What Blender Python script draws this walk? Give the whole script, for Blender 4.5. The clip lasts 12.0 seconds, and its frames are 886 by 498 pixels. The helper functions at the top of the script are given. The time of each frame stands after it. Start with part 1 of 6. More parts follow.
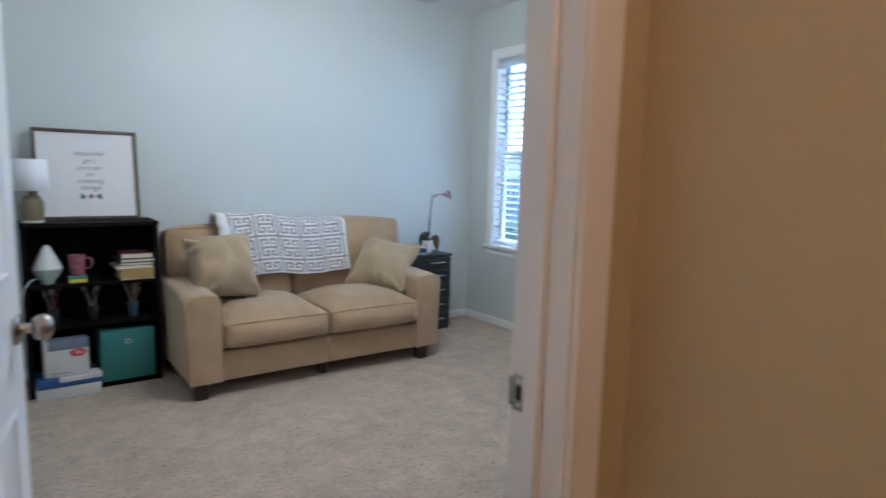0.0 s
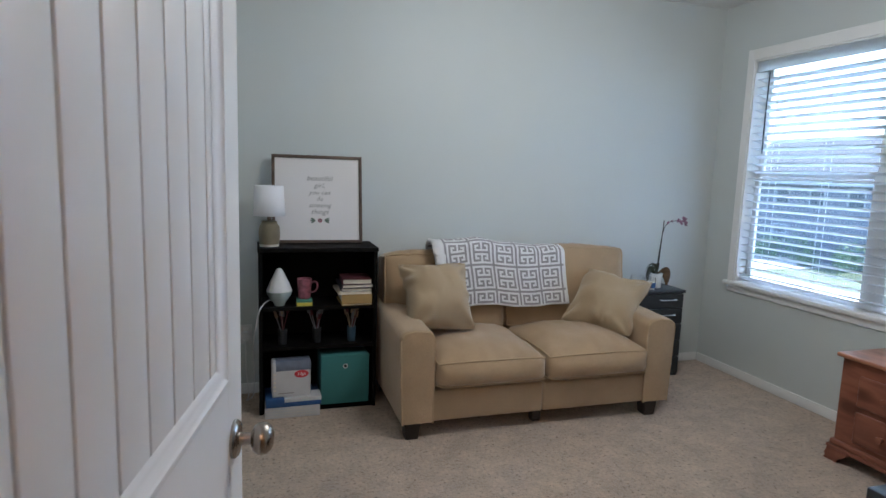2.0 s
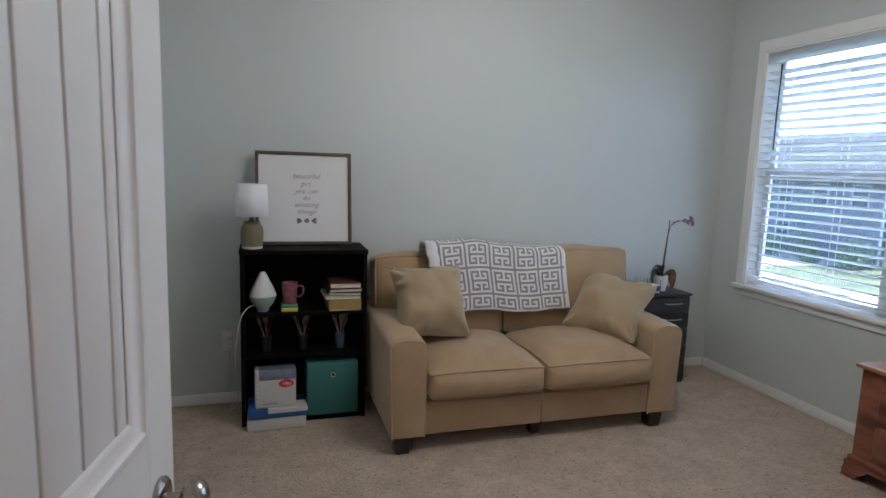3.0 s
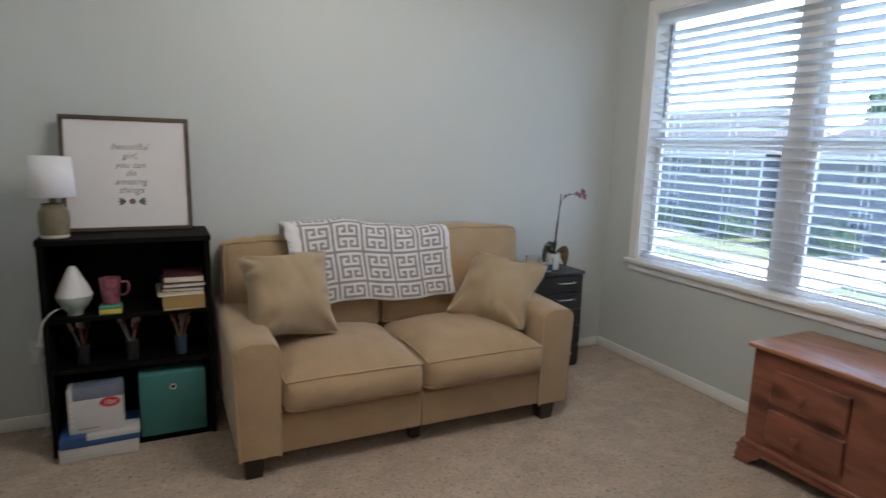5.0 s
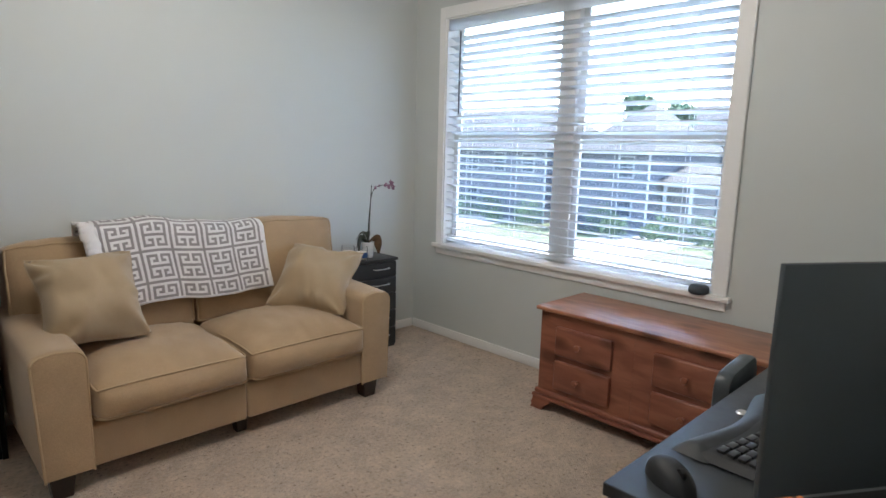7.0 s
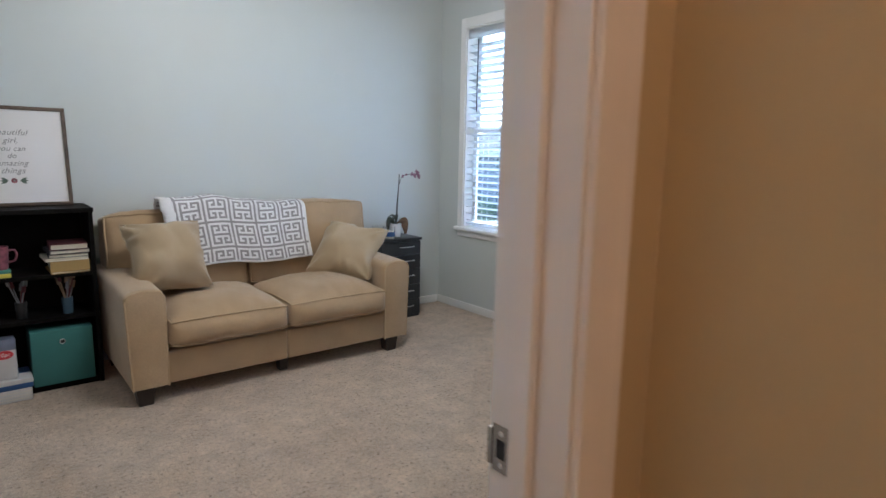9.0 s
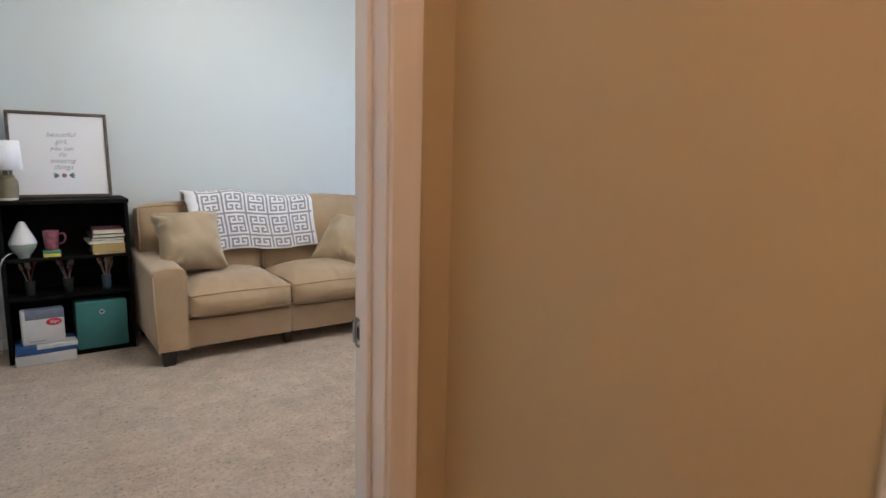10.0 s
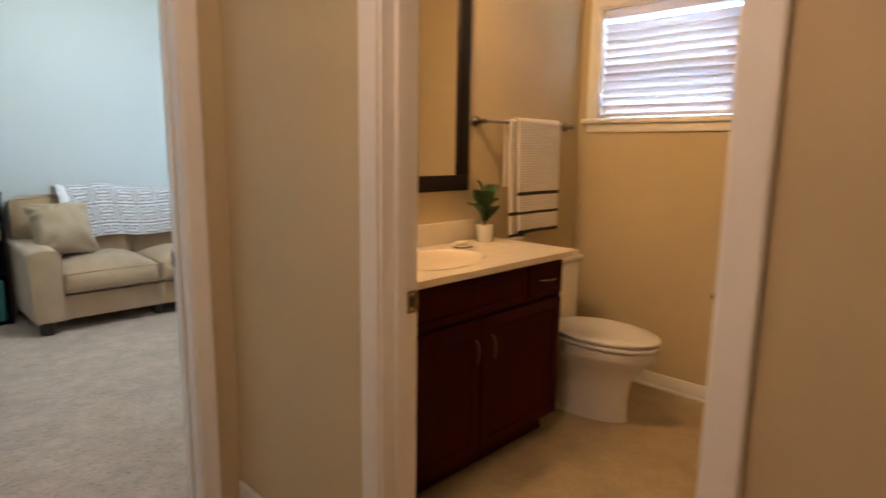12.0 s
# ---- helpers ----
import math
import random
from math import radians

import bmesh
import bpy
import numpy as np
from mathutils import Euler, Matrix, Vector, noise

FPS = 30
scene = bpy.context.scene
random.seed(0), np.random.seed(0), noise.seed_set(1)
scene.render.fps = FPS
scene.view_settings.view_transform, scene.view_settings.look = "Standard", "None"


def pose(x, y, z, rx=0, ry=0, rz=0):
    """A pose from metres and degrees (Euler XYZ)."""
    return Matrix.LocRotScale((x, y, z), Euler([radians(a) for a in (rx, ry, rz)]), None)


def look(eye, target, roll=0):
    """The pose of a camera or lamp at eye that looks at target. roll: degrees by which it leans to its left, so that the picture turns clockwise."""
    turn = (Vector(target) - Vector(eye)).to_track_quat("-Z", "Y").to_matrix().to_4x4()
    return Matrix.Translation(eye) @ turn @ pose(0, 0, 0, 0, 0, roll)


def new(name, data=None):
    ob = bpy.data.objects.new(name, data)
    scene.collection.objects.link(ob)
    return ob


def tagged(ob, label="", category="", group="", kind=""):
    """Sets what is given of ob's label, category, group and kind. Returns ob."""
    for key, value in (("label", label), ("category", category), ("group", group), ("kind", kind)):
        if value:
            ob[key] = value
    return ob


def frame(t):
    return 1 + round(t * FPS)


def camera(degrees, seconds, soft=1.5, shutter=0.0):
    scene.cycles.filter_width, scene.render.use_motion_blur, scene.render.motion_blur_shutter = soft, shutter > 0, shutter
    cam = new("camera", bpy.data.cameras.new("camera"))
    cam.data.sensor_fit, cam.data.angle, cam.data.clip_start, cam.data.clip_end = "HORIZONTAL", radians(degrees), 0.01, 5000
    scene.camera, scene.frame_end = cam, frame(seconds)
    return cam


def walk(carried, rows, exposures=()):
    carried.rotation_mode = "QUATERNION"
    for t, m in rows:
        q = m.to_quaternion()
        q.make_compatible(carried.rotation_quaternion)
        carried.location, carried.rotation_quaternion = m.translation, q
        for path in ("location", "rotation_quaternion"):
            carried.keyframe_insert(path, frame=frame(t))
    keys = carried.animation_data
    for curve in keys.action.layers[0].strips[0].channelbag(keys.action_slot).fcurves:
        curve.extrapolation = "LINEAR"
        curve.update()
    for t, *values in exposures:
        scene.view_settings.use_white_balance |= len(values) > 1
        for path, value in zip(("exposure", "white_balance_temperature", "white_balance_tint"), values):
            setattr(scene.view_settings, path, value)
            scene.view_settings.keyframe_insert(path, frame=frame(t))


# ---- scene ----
cam = camera(73.6, 12.0, 1.5, 0.35)
PATH = [
    (0, (0.262, 0.245, 1.219), (1.434, 1.847, 0.97), 1.5),
    (0.5, (0.194, 0.339, 1.235), (1.057, 2.125, 0.983), 1.8),
    (1, (0.201, 0.455, 1.279), (0.889, 2.316, 1.021), 2.0),
    (1.5, (0.242, 0.56, 1.328), (0.855, 2.445, 1.065), 1.9),
    (2, (0.3, 0.659, 1.355), (0.89, 2.552, 1.092), 1.9),
    (2.5, (0.344, 0.746, 1.37), (0.928, 2.64, 1.104), 1.9),
    (4.5, (0.63, 1.076, 1.338), (1.326, 2.92, 1.0), 1.8),
    (5, (0.725, 1.145, 1.33), (1.589, 2.916, 0.987), 1.7),
    (5.5, (0.762, 1.145, 1.317), (1.87, 2.777, 0.983), 1.5),
    (6, (0.743, 1.126, 1.32), (2.031, 2.618, 0.981), 1.4),
    (6.5, (0.69, 1.087, 1.319), (2.05, 2.514, 0.979), 1.4),
    (7, (0.618, 1.016, 1.313), (1.994, 2.429, 0.976), 1.4),
    (7.2, (0.571, 0.996, 1.308), (1.964, 2.391, 0.972), 1.5),
    (9, (0.434, 0.442, 1.221), (1.675, 1.978, 0.903), 1.1),
    (9.5, (0.417, 0.17, 1.227), (1.612, 1.743, 0.91), 1.1),
    (10, (0.381, -0.084, 1.222), (1.541, 1.514, 0.906), 1.3),
    (10.5, (0.29, -0.372, 1.224), (1.427, 1.242, 0.905), 1.2),
    (11, (0.218, -0.621, 1.24), (1.351, 0.995, 0.916), 1.2),
    (11.5, (0.183, -0.854, 1.229), (1.345, 0.742, 0.907), 1.2),
    (12, (0.155, -1.042, 1.246), (1.567, 0.335, 0.913), 0.8),
]
EXPOSURES = [
    (0.0, 3.92, 5000, 3),
    (0.5, 3.96, 5000, 3),
    (1.0, 3.88, 5000, 3),
    (2.0, 3.56, 5400, 6),
    (2.5, 3.36, 5550, 7),
    (4.5, 3.39, 5900, 8),
    (5.5, 3.61, 6050, 9),
    (7.2, 3.73, 6000, 9),
    (9.0, 3.86, 5500, 7),
    (9.5, 4.05, 5700, 8),
    (10.5, 4.15, 5500, 5),
    (11.0, 4.20, 5150, -1),
    (11.5, 4.24, 5200, -2),
    (12.0, 4.20, 5200, -2),
]
walk(cam, [(t, look(eye, target, roll)) for t, eye, target, roll in PATH], EXPOSURES)

# ---- world, sun and lamps ----
SUN_EL, SUN_AZ = radians(63), radians(104)  # azimuth clockwise from +y
world = bpy.data.worlds.new("sky")
world.use_nodes = True
scene.world = world
sky = world.node_tree.nodes.new("ShaderNodeTexSky")
sky.sky_type, sky.sun_disc = "NISHITA", False
sky.sun_elevation, sky.sun_rotation = SUN_EL, SUN_AZ
world.node_tree.links.new(sky.outputs[0], world.node_tree.nodes["Background"].inputs[0])
world.node_tree.nodes["Background"].inputs[1].default_value = 0.15
sun = new("sun", bpy.data.lights.new("sun", "SUN"))
sun.data.energy, sun.data.angle, sun.data.color = 2.0, radians(0.5), (1.0, 0.95, 0.88)
sun.matrix_world = look((20 * math.sin(SUN_AZ) * math.cos(SUN_EL), 20 * math.cos(SUN_AZ) * math.cos(SUN_EL), 20 * math.sin(SUN_EL)), (0, 0, 0))


def lamp(name, x, y, z, watts, size, color):
    ob = new(name, bpy.data.lights.new(name, "POINT"))
    ob.data.energy, ob.data.shadow_soft_size, ob.data.color = watts, size, color
    ob.location = (x, y, z)
    return ob


WARM = (1.0, 0.55, 0.34)
lamp("hall_lamp", 0.15, -0.50, 2.30, 1.2, 0.12, WARM)
lamp("bath_lamp", 1.58, 0.50, 2.12, 1.75, 0.06, (1.0, 0.50, 0.19))
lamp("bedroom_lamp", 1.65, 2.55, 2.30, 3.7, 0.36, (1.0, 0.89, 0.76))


# ---- materials ----
def material(name, color, rough=0.6, metal=0.0, spec=0.5, vary=0.08, scale=3.0, grain=0.0, grain_scale=300.0, bump=0.0, bump_scale=200.0, island=0.0, sheen=0.0, coat=0.0):
    """A surface with slow and fine colour variation and fine relief."""
    m = bpy.data.materials.new(name)
    m.use_nodes = True
    nt = m.node_tree
    b = nt.nodes["Principled BSDF"]
    b.inputs["Roughness"].default_value, b.inputs["Metallic"].default_value = rough, metal
    b.inputs["Specular IOR Level"].default_value = spec
    b.inputs["Sheen Weight"].default_value, b.inputs["Coat Weight"].default_value = sheen, coat
    co = nt.nodes.new("ShaderNodeTexCoord").outputs["Object"]

    def noise_tex(sc, detail=3):
        n = nt.nodes.new("ShaderNodeTexNoise")
        n.inputs["Scale"].default_value, n.inputs["Detail"].default_value = sc, detail
        nt.links.new(co, n.inputs["Vector"])
        return n.outputs["Fac"]

    def shade(fac, amount, into):
        r = nt.nodes.new("ShaderNodeMapRange")
        r.inputs["From Min"].default_value, r.inputs["From Max"].default_value = 0.3, 0.7
        r.inputs["To Min"].default_value, r.inputs["To Max"].default_value = 1 - amount, 1 + amount
        nt.links.new(fac, r.inputs["Value"])
        mul = nt.nodes.new("ShaderNodeVectorMath")
        mul.operation = "SCALE"
        if into is None:
            mul.inputs[0].default_value = color
        else:
            nt.links.new(into, mul.inputs[0])
        nt.links.new(r.outputs["Result"], mul.inputs["Scale"])
        return mul.outputs["Vector"]

    col = shade(noise_tex(scale), vary, None)
    if grain:
        col = shade(noise_tex(grain_scale, 2), grain, col)
    if island:
        g = nt.nodes.new("ShaderNodeNewGeometry")
        col = shade(g.outputs["Random Per Island"], island, col)
    nt.links.new(col, b.inputs["Base Color"])
    rr = nt.nodes.new("ShaderNodeMapRange")
    rr.inputs["To Min"].default_value, rr.inputs["To Max"].default_value = max(rough - 0.08, 0.02), min(rough + 0.08, 1)
    nt.links.new(noise_tex(scale * 4), rr.inputs["Value"])
    nt.links.new(rr.outputs["Result"], b.inputs["Roughness"])
    if bump:
        bp = nt.nodes.new("ShaderNodeBump")
        bp.inputs["Strength"].default_value, bp.inputs["Distance"].default_value = bump, 0.004
        nt.links.new(noise_tex(bump_scale, 3), bp.inputs["Height"])
        nt.links.new(bp.outputs["Normal"], b.inputs["Normal"])
    return m


def glass_material(name, tint=(1, 1, 1)):
    m = bpy.data.materials.new(name)
    m.use_nodes = True
    b = m.node_tree.nodes["Principled BSDF"]
    b.inputs["Base Color"].default_value = (*tint, 1)
    b.inputs["Roughness"].default_value, b.inputs["Transmission Weight"].default_value, b.inputs["IOR"].default_value = 0.02, 1.0, 1.45
    return m


def carpet_material():
    m = bpy.data.materials.new("carpet")
    m.use_nodes = True
    nt = m.node_tree
    b = nt.nodes["Principled BSDF"]
    b.inputs["Roughness"].default_value, b.inputs["Specular IOR Level"].default_value = 0.95, 0.1
    b.inputs["Sheen Weight"].default_value = 0.25
    co = nt.nodes.new("ShaderNodeTexCoord").outputs["Object"]

    def tex(sc, detail, rough=0.6):
        n = nt.nodes.new("ShaderNodeTexNoise")
        n.inputs["Scale"].default_value, n.inputs["Detail"].default_value, n.inputs["Roughness"].default_value = sc, detail, rough
        nt.links.new(co, n.inputs["Vector"])
        return n.outputs["Fac"]

    def ramped(fac, lo, hi, to_lo, to_hi):
        r = nt.nodes.new("ShaderNodeMapRange")
        r.inputs["From Min"].default_value, r.inputs["From Max"].default_value = lo, hi
        r.inputs["To Min"].default_value, r.inputs["To Max"].default_value = to_lo, to_hi
        nt.links.new(fac, r.inputs["Value"])
        return r.outputs["Result"]

    def scaled(vec, fac):
        mul = nt.nodes.new("ShaderNodeVectorMath")
        mul.operation = "SCALE"
        nt.links.new(vec, mul.inputs[0])
        nt.links.new(fac, mul.inputs["Scale"])
        return mul.outputs["Vector"]

    # tufts of yarn a centimetre across, bent by noise, darker between them
    bent = nt.nodes.new("ShaderNodeTexNoise")
    bent.inputs["Scale"].default_value, bent.inputs["Detail"].default_value = 45, 3
    nt.links.new(co, bent.inputs["Vector"])
    shift = nt.nodes.new("ShaderNodeVectorMath")
    shift.operation = "MULTIPLY_ADD"
    shift.inputs[1].default_value = (0.022, 0.022, 0.022)
    nt.links.new(bent.outputs["Color"], shift.inputs[0])
    nt.links.new(co, shift.inputs[2])
    tuft = nt.nodes.new("ShaderNodeTexVoronoi")
    tuft.inputs["Scale"].default_value = 88
    nt.links.new(shift.outputs["Vector"], tuft.inputs["Vector"])
    ramp = nt.nodes.new("ShaderNodeValToRGB")
    e = ramp.color_ramp.elements
    e[0].position, e[0].color = 0.332, (0.20, 0.140, 0.100, 1)
    e[1].position, e[1].color = 0.64, (0.66, 0.525, 0.408, 1)
    mid = e.new(0.385)
    mid.color = (0.555, 0.432, 0.330, 1)
    nt.links.new(tex(58, 4, 0.62), ramp.inputs["Fac"])
    col = scaled(ramp.outputs["Color"], ramped(tuft.outputs["Distance"], 0.15, 0.75, 1.04, 0.90))
    col = scaled(col, ramped(tex(9.0, 6, 0.75), 0.35, 0.65, 0.82, 1.13))
    col = scaled(col, ramped(tex(2.6, 3, 0.55), 0.35, 0.65, 0.92, 1.07))
    nt.links.new(col, b.inputs["Base Color"])
    bp = nt.nodes.new("ShaderNodeBump")
    bp.inputs["Strength"].default_value, bp.inputs["Distance"].default_value = 1.0, 0.016
    nt.links.new(tex(70, 4, 0.7), bp.inputs["Height"])
    nt.links.new(bp.outputs["Normal"], b.inputs["Normal"])
    return m


def wood_material(name, dark, light, along, rough=0.35, knots=True, coat=0.25, spec=0.5):
    """Grain running along one axis of the object, with knots."""
    m = bpy.data.materials.new(name)
    m.use_nodes = True
    nt = m.node_tree
    b = nt.nodes["Principled BSDF"]
    b.inputs["Roughness"].default_value, b.inputs["Coat Weight"].default_value, b.inputs["Coat Roughness"].default_value = rough, coat, 0.25
    b.inputs["Specular IOR Level"].default_value = spec
    co = nt.nodes.new("ShaderNodeTexCoord").outputs["Object"]
    mp = nt.nodes.new("ShaderNodeMapping")
    mp.inputs["Scale"].default_value = [2.2 if a == along else 11 for a in "xyz"]
    nt.links.new(co, mp.inputs["Vector"])
    n = nt.nodes.new("ShaderNodeTexNoise")
    n.inputs["Scale"].default_value, n.inputs["Detail"].default_value, n.inputs["Distortion"].default_value = 1.6, 6, 0.8
    nt.links.new(mp.outputs["Vector"], n.inputs["Vector"])
    ramp = nt.nodes.new("ShaderNodeValToRGB")
    e = ramp.color_ramp.elements
    e[0].position, e[0].color = 0.34, (*dark, 1)
    e[1].position, e[1].color = 0.64, (*light, 1)
    nt.links.new(n.outputs["Fac"], ramp.inputs["Fac"])
    out = ramp.outputs["Color"]
    if knots:
        mk = nt.nodes.new("ShaderNodeMapping")
        mk.inputs["Scale"].default_value = [0.55 if a == along else 1 for a in "xyz"]
        nt.links.new(co, mk.inputs["Vector"])
        v = nt.nodes.new("ShaderNodeTexVoronoi")
        v.inputs["Scale"].default_value = 7.5
        nt.links.new(mk.outputs["Vector"], v.inputs["Vector"])
        r = nt.nodes.new("ShaderNodeMapRange")
        r.inputs["From Min"].default_value, r.inputs["From Max"].default_value = 0.14, 0.34
        r.inputs["To Min"].default_value, r.inputs["To Max"].default_value = 0.85, 0.0
        nt.links.new(v.outputs["Distance"], r.inputs["Value"])
        mix = nt.nodes.new("ShaderNodeMix")
        mix.data_type = "RGBA"
        nt.links.new(r.outputs["Result"], mix.inputs["Factor"])
        nt.links.new(out, mix.inputs["A"])
        mix.inputs["B"].default_value = (dark[0] * 0.45, dark[1] * 0.4, dark[2] * 0.4, 1)
        out = mix.outputs["Result"]
    nt.links.new(out, b.inputs["Base Color"])
    bp = nt.nodes.new("ShaderNodeBump")
    bp.inputs["Strength"].default_value, bp.inputs["Distance"].default_value = 0.15, 0.002
    nt.links.new(n.outputs["Fac"], bp.inputs["Height"])
    nt.links.new(bp.outputs["Normal"], b.inputs["Normal"])
    return m


M_WALL = material("grey_wall_paint", (0.60, 0.632, 0.625), 0.48, vary=0.03, scale=0.8, bump=0.12, bump_scale=350)
M_HALL = material("beige_wall_paint", (0.57, 0.485, 0.305), 0.7, vary=0.03, scale=1.0, bump=0.12, bump_scale=350)
M_CEIL = material("white_ceiling_paint", (0.80, 0.80, 0.79), 0.9, vary=0.02, bump=0.25, bump_scale=120)
M_TRIM = material("white_gloss_paint", (0.84, 0.84, 0.835), 0.35, vary=0.02, scale=4)
M_DOOR = material("white_door_paint", (0.87, 0.87, 0.88), 0.34, vary=0.02, scale=3)
M_CARPET = carpet_material()
M_BATHFLOOR = material("tan_vinyl", (0.41, 0.34, 0.21), 0.4, vary=0.15, scale=6, grain=0.08, grain_scale=60, bump=0.1, bump_scale=80)
M_NICKEL = material("brushed_nickel", (0.36, 0.325, 0.295), 0.24, 1.0, vary=0.05, scale=20)
M_BRONZE = material("bronze_hinge_metal", (0.16, 0.12, 0.09), 0.38, 1.0, vary=0.1, scale=20)
M_SOFA = material("tan_microfibre", (0.41, 0.293, 0.176), 0.9, spec=0.15, vary=0.07, scale=7, grain=0.09, grain_scale=300, bump=0.3, bump_scale=420, sheen=0.35)
M_PIPING = material("tan_piping_cord", (0.45, 0.335, 0.210), 0.85, spec=0.15, vary=0.05, bump=0.2, bump_scale=600)
M_PILLOW = material("beige_pillow_cloth", (0.40, 0.31, 0.20), 0.9, spec=0.15, vary=0.03, scale=9, grain=0.10, grain_scale=500, bump=0.3, bump_scale=600, sheen=0.3)
M_LEG = material("black_stained_wood", (0.022, 0.016, 0.014), 0.35, vary=0.2, scale=15)
M_FLEECE = material("white_fleece", (0.78, 0.77, 0.78), 0.95, spec=0.1, vary=0.05, scale=12, grain=0.06, grain_scale=300, bump=0.6, bump_scale=350, sheen=0.3)
M_FLEECE_GREY = material("grey_fleece", (0.31, 0.29, 0.30), 0.95, spec=0.1, vary=0.08, scale=12, grain=0.08, grain_scale=300, bump=0.6, bump_scale=350, sheen=0.3)
M_BLACK = material("black_brown_laminate", (0.0045, 0.004, 0.004), 0.65, spec=0.1, vary=0.2, scale=8, grain=0.15, grain_scale=120)
M_CABINET = material("black_cabinet_paint", (0.026, 0.030, 0.036), 0.4, vary=0.15, scale=8)
M_DESK = material("charcoal_desk_laminate", (0.028, 0.032, 0.037), 0.36, vary=0.12, scale=10, grain=0.08, grain_scale=200)
M_TEAL = material("teal_woven_fabric", (0.052, 0.190, 0.188), 0.85, vary=0.06, grain=0.12, grain_scale=500, bump=0.4, bump_scale=500)
M_DRESSER = wood_material("red_brown_pine", (0.205, 0.070, 0.044), (0.31, 0.118, 0.070), "y", coat=0.1)
M_DRESSER_TOP = wood_material("orange_brown_pine", (0.27, 0.098, 0.050), (0.45, 0.195, 0.100), "y", rough=0.28, coat=0.4)
M_FRAME = wood_material("brown_frame_wood", (0.045, 0.028, 0.020), (0.12, 0.08, 0.055), "x", rough=0.5, knots=False, coat=0.0)
M_PAPER = material("white_print_paper", (0.76, 0.74, 0.74), 0.7, vary=0.02)
M_INK = material("grey_ink", (0.29, 0.28, 0.28), 0.7)
M_LEAFINK = material("green_grey_ink", (0.13, 0.17, 0.14), 0.7)
M_PINK = material("pink_glaze", (0.27, 0.095, 0.125), 0.35, vary=0.45, scale=38)
M_RED = material("red_print", (0.55, 0.04, 0.06), 0.4)
M_SHADE = material("white_lampshade_linen", (0.85, 0.85, 0.88), 0.85, vary=0.02, grain=0.05, grain_scale=400, bump=0.2, bump_scale=500)
M_OLIVE = material("olive_stoneware", (0.19, 0.16, 0.095), 0.45, vary=0.15, scale=14, bump=0.15, bump_scale=80)
M_CREAM = material("cream_ceramic", (0.70, 0.65, 0.54), 0.4, vary=0.04)
M_WHITECER = material("white_ceramic", (0.80, 0.79, 0.77), 0.15, vary=0.02)
M_WHITEPLASTIC = material("white_plastic", (0.74, 0.74, 0.74), 0.4, vary=0.02)
M_GREYGREEN = material("grey_green_plastic", (0.36, 0.42, 0.39), 0.45, vary=0.04)
M_BLUE = material("blue_packaging", (0.035, 0.10, 0.28), 0.4, vary=0.15, scale=14)
M_DIMBLUE = material("slate_blue_plastic", (0.045, 0.085, 0.13), 0.5, vary=0.1)
M_PACKAGE = material("white_package_film", (0.60, 0.60, 0.62), 0.45, vary=0.05, scale=12)
# Wood and metal darkened to put the bookcase's shade into the brushes.
M_SHADEDWOOD = material("shaded_brush_wood", (0.24, 0.17, 0.11), 0.65, vary=0.2, scale=30)
M_SHADEDSTEEL = material("shaded_ferrule_metal", (0.18, 0.18, 0.19), 0.5, vary=0.1)
M_GREYBLUE = material("grey_blue_film", (0.17, 0.20, 0.28), 0.4, vary=0.15, scale=20)
M_YELLOW = material("yellow_sponge", (0.62, 0.56, 0.09), 0.8, bump=0.5, bump_scale=300)
M_GREENPAD = material("green_scourer", (0.10, 0.28, 0.22), 0.9, bump=0.5, bump_scale=300)
M_PAGES = material("book_pages", (0.72, 0.67, 0.56), 0.85, vary=0.05, scale=20)
M_OCHRE = material("ochre_book_cloth", (0.40, 0.28, 0.11), 0.75, vary=0.08)
M_MAROON = material("maroon_book_cloth", (0.09, 0.02, 0.028), 0.7)
M_DARKBOOK = material("dark_book_cloth", (0.05, 0.05, 0.06), 0.6)
M_STEEL = material("brushed_steel", (0.62, 0.62, 0.62), 0.3, 1.0, vary=0.05)
M_GLASS = glass_material("clear_glass")
M_WAX = material("cream_wax", (0.74, 0.70, 0.60), 0.5)
M_LEAF = material("dark_orchid_leaf", (0.030, 0.036, 0.020), 0.35, vary=0.3, scale=30)
M_BROWNLEAF = material("browned_orchid_leaf", (0.13, 0.075, 0.035), 0.5, vary=0.3, scale=30)
M_STEM = material("dark_stem", (0.030, 0.028, 0.020), 0.5)
M_ORCHID = material("pink_orchid_petal", (0.24, 0.12, 0.18), 0.6, vary=0.25, scale=40)
M_BLIND = material("white_blind_slat", (0.70, 0.71, 0.73), 0.4, vary=0.02, scale=5)
M_BLIND_THIN = material("thin_vinyl_slat", (0.78, 0.78, 0.80), 0.45, vary=0.02, scale=5)


def let_through(m, share, color):
    """Lets part of the light through a thin slat."""
    nt = m.node_tree
    tr, mix = nt.nodes.new("ShaderNodeBsdfTranslucent"), nt.nodes.new("ShaderNodeMixShader")
    tr.inputs["Color"].default_value = (*color, 1)
    mix.inputs[0].default_value = share
    nt.links.new(nt.nodes["Principled BSDF"].outputs[0], mix.inputs[1])
    nt.links.new(tr.outputs[0], mix.inputs[2])
    nt.links.new(mix.outputs[0], nt.nodes["Material Output"].inputs[0])


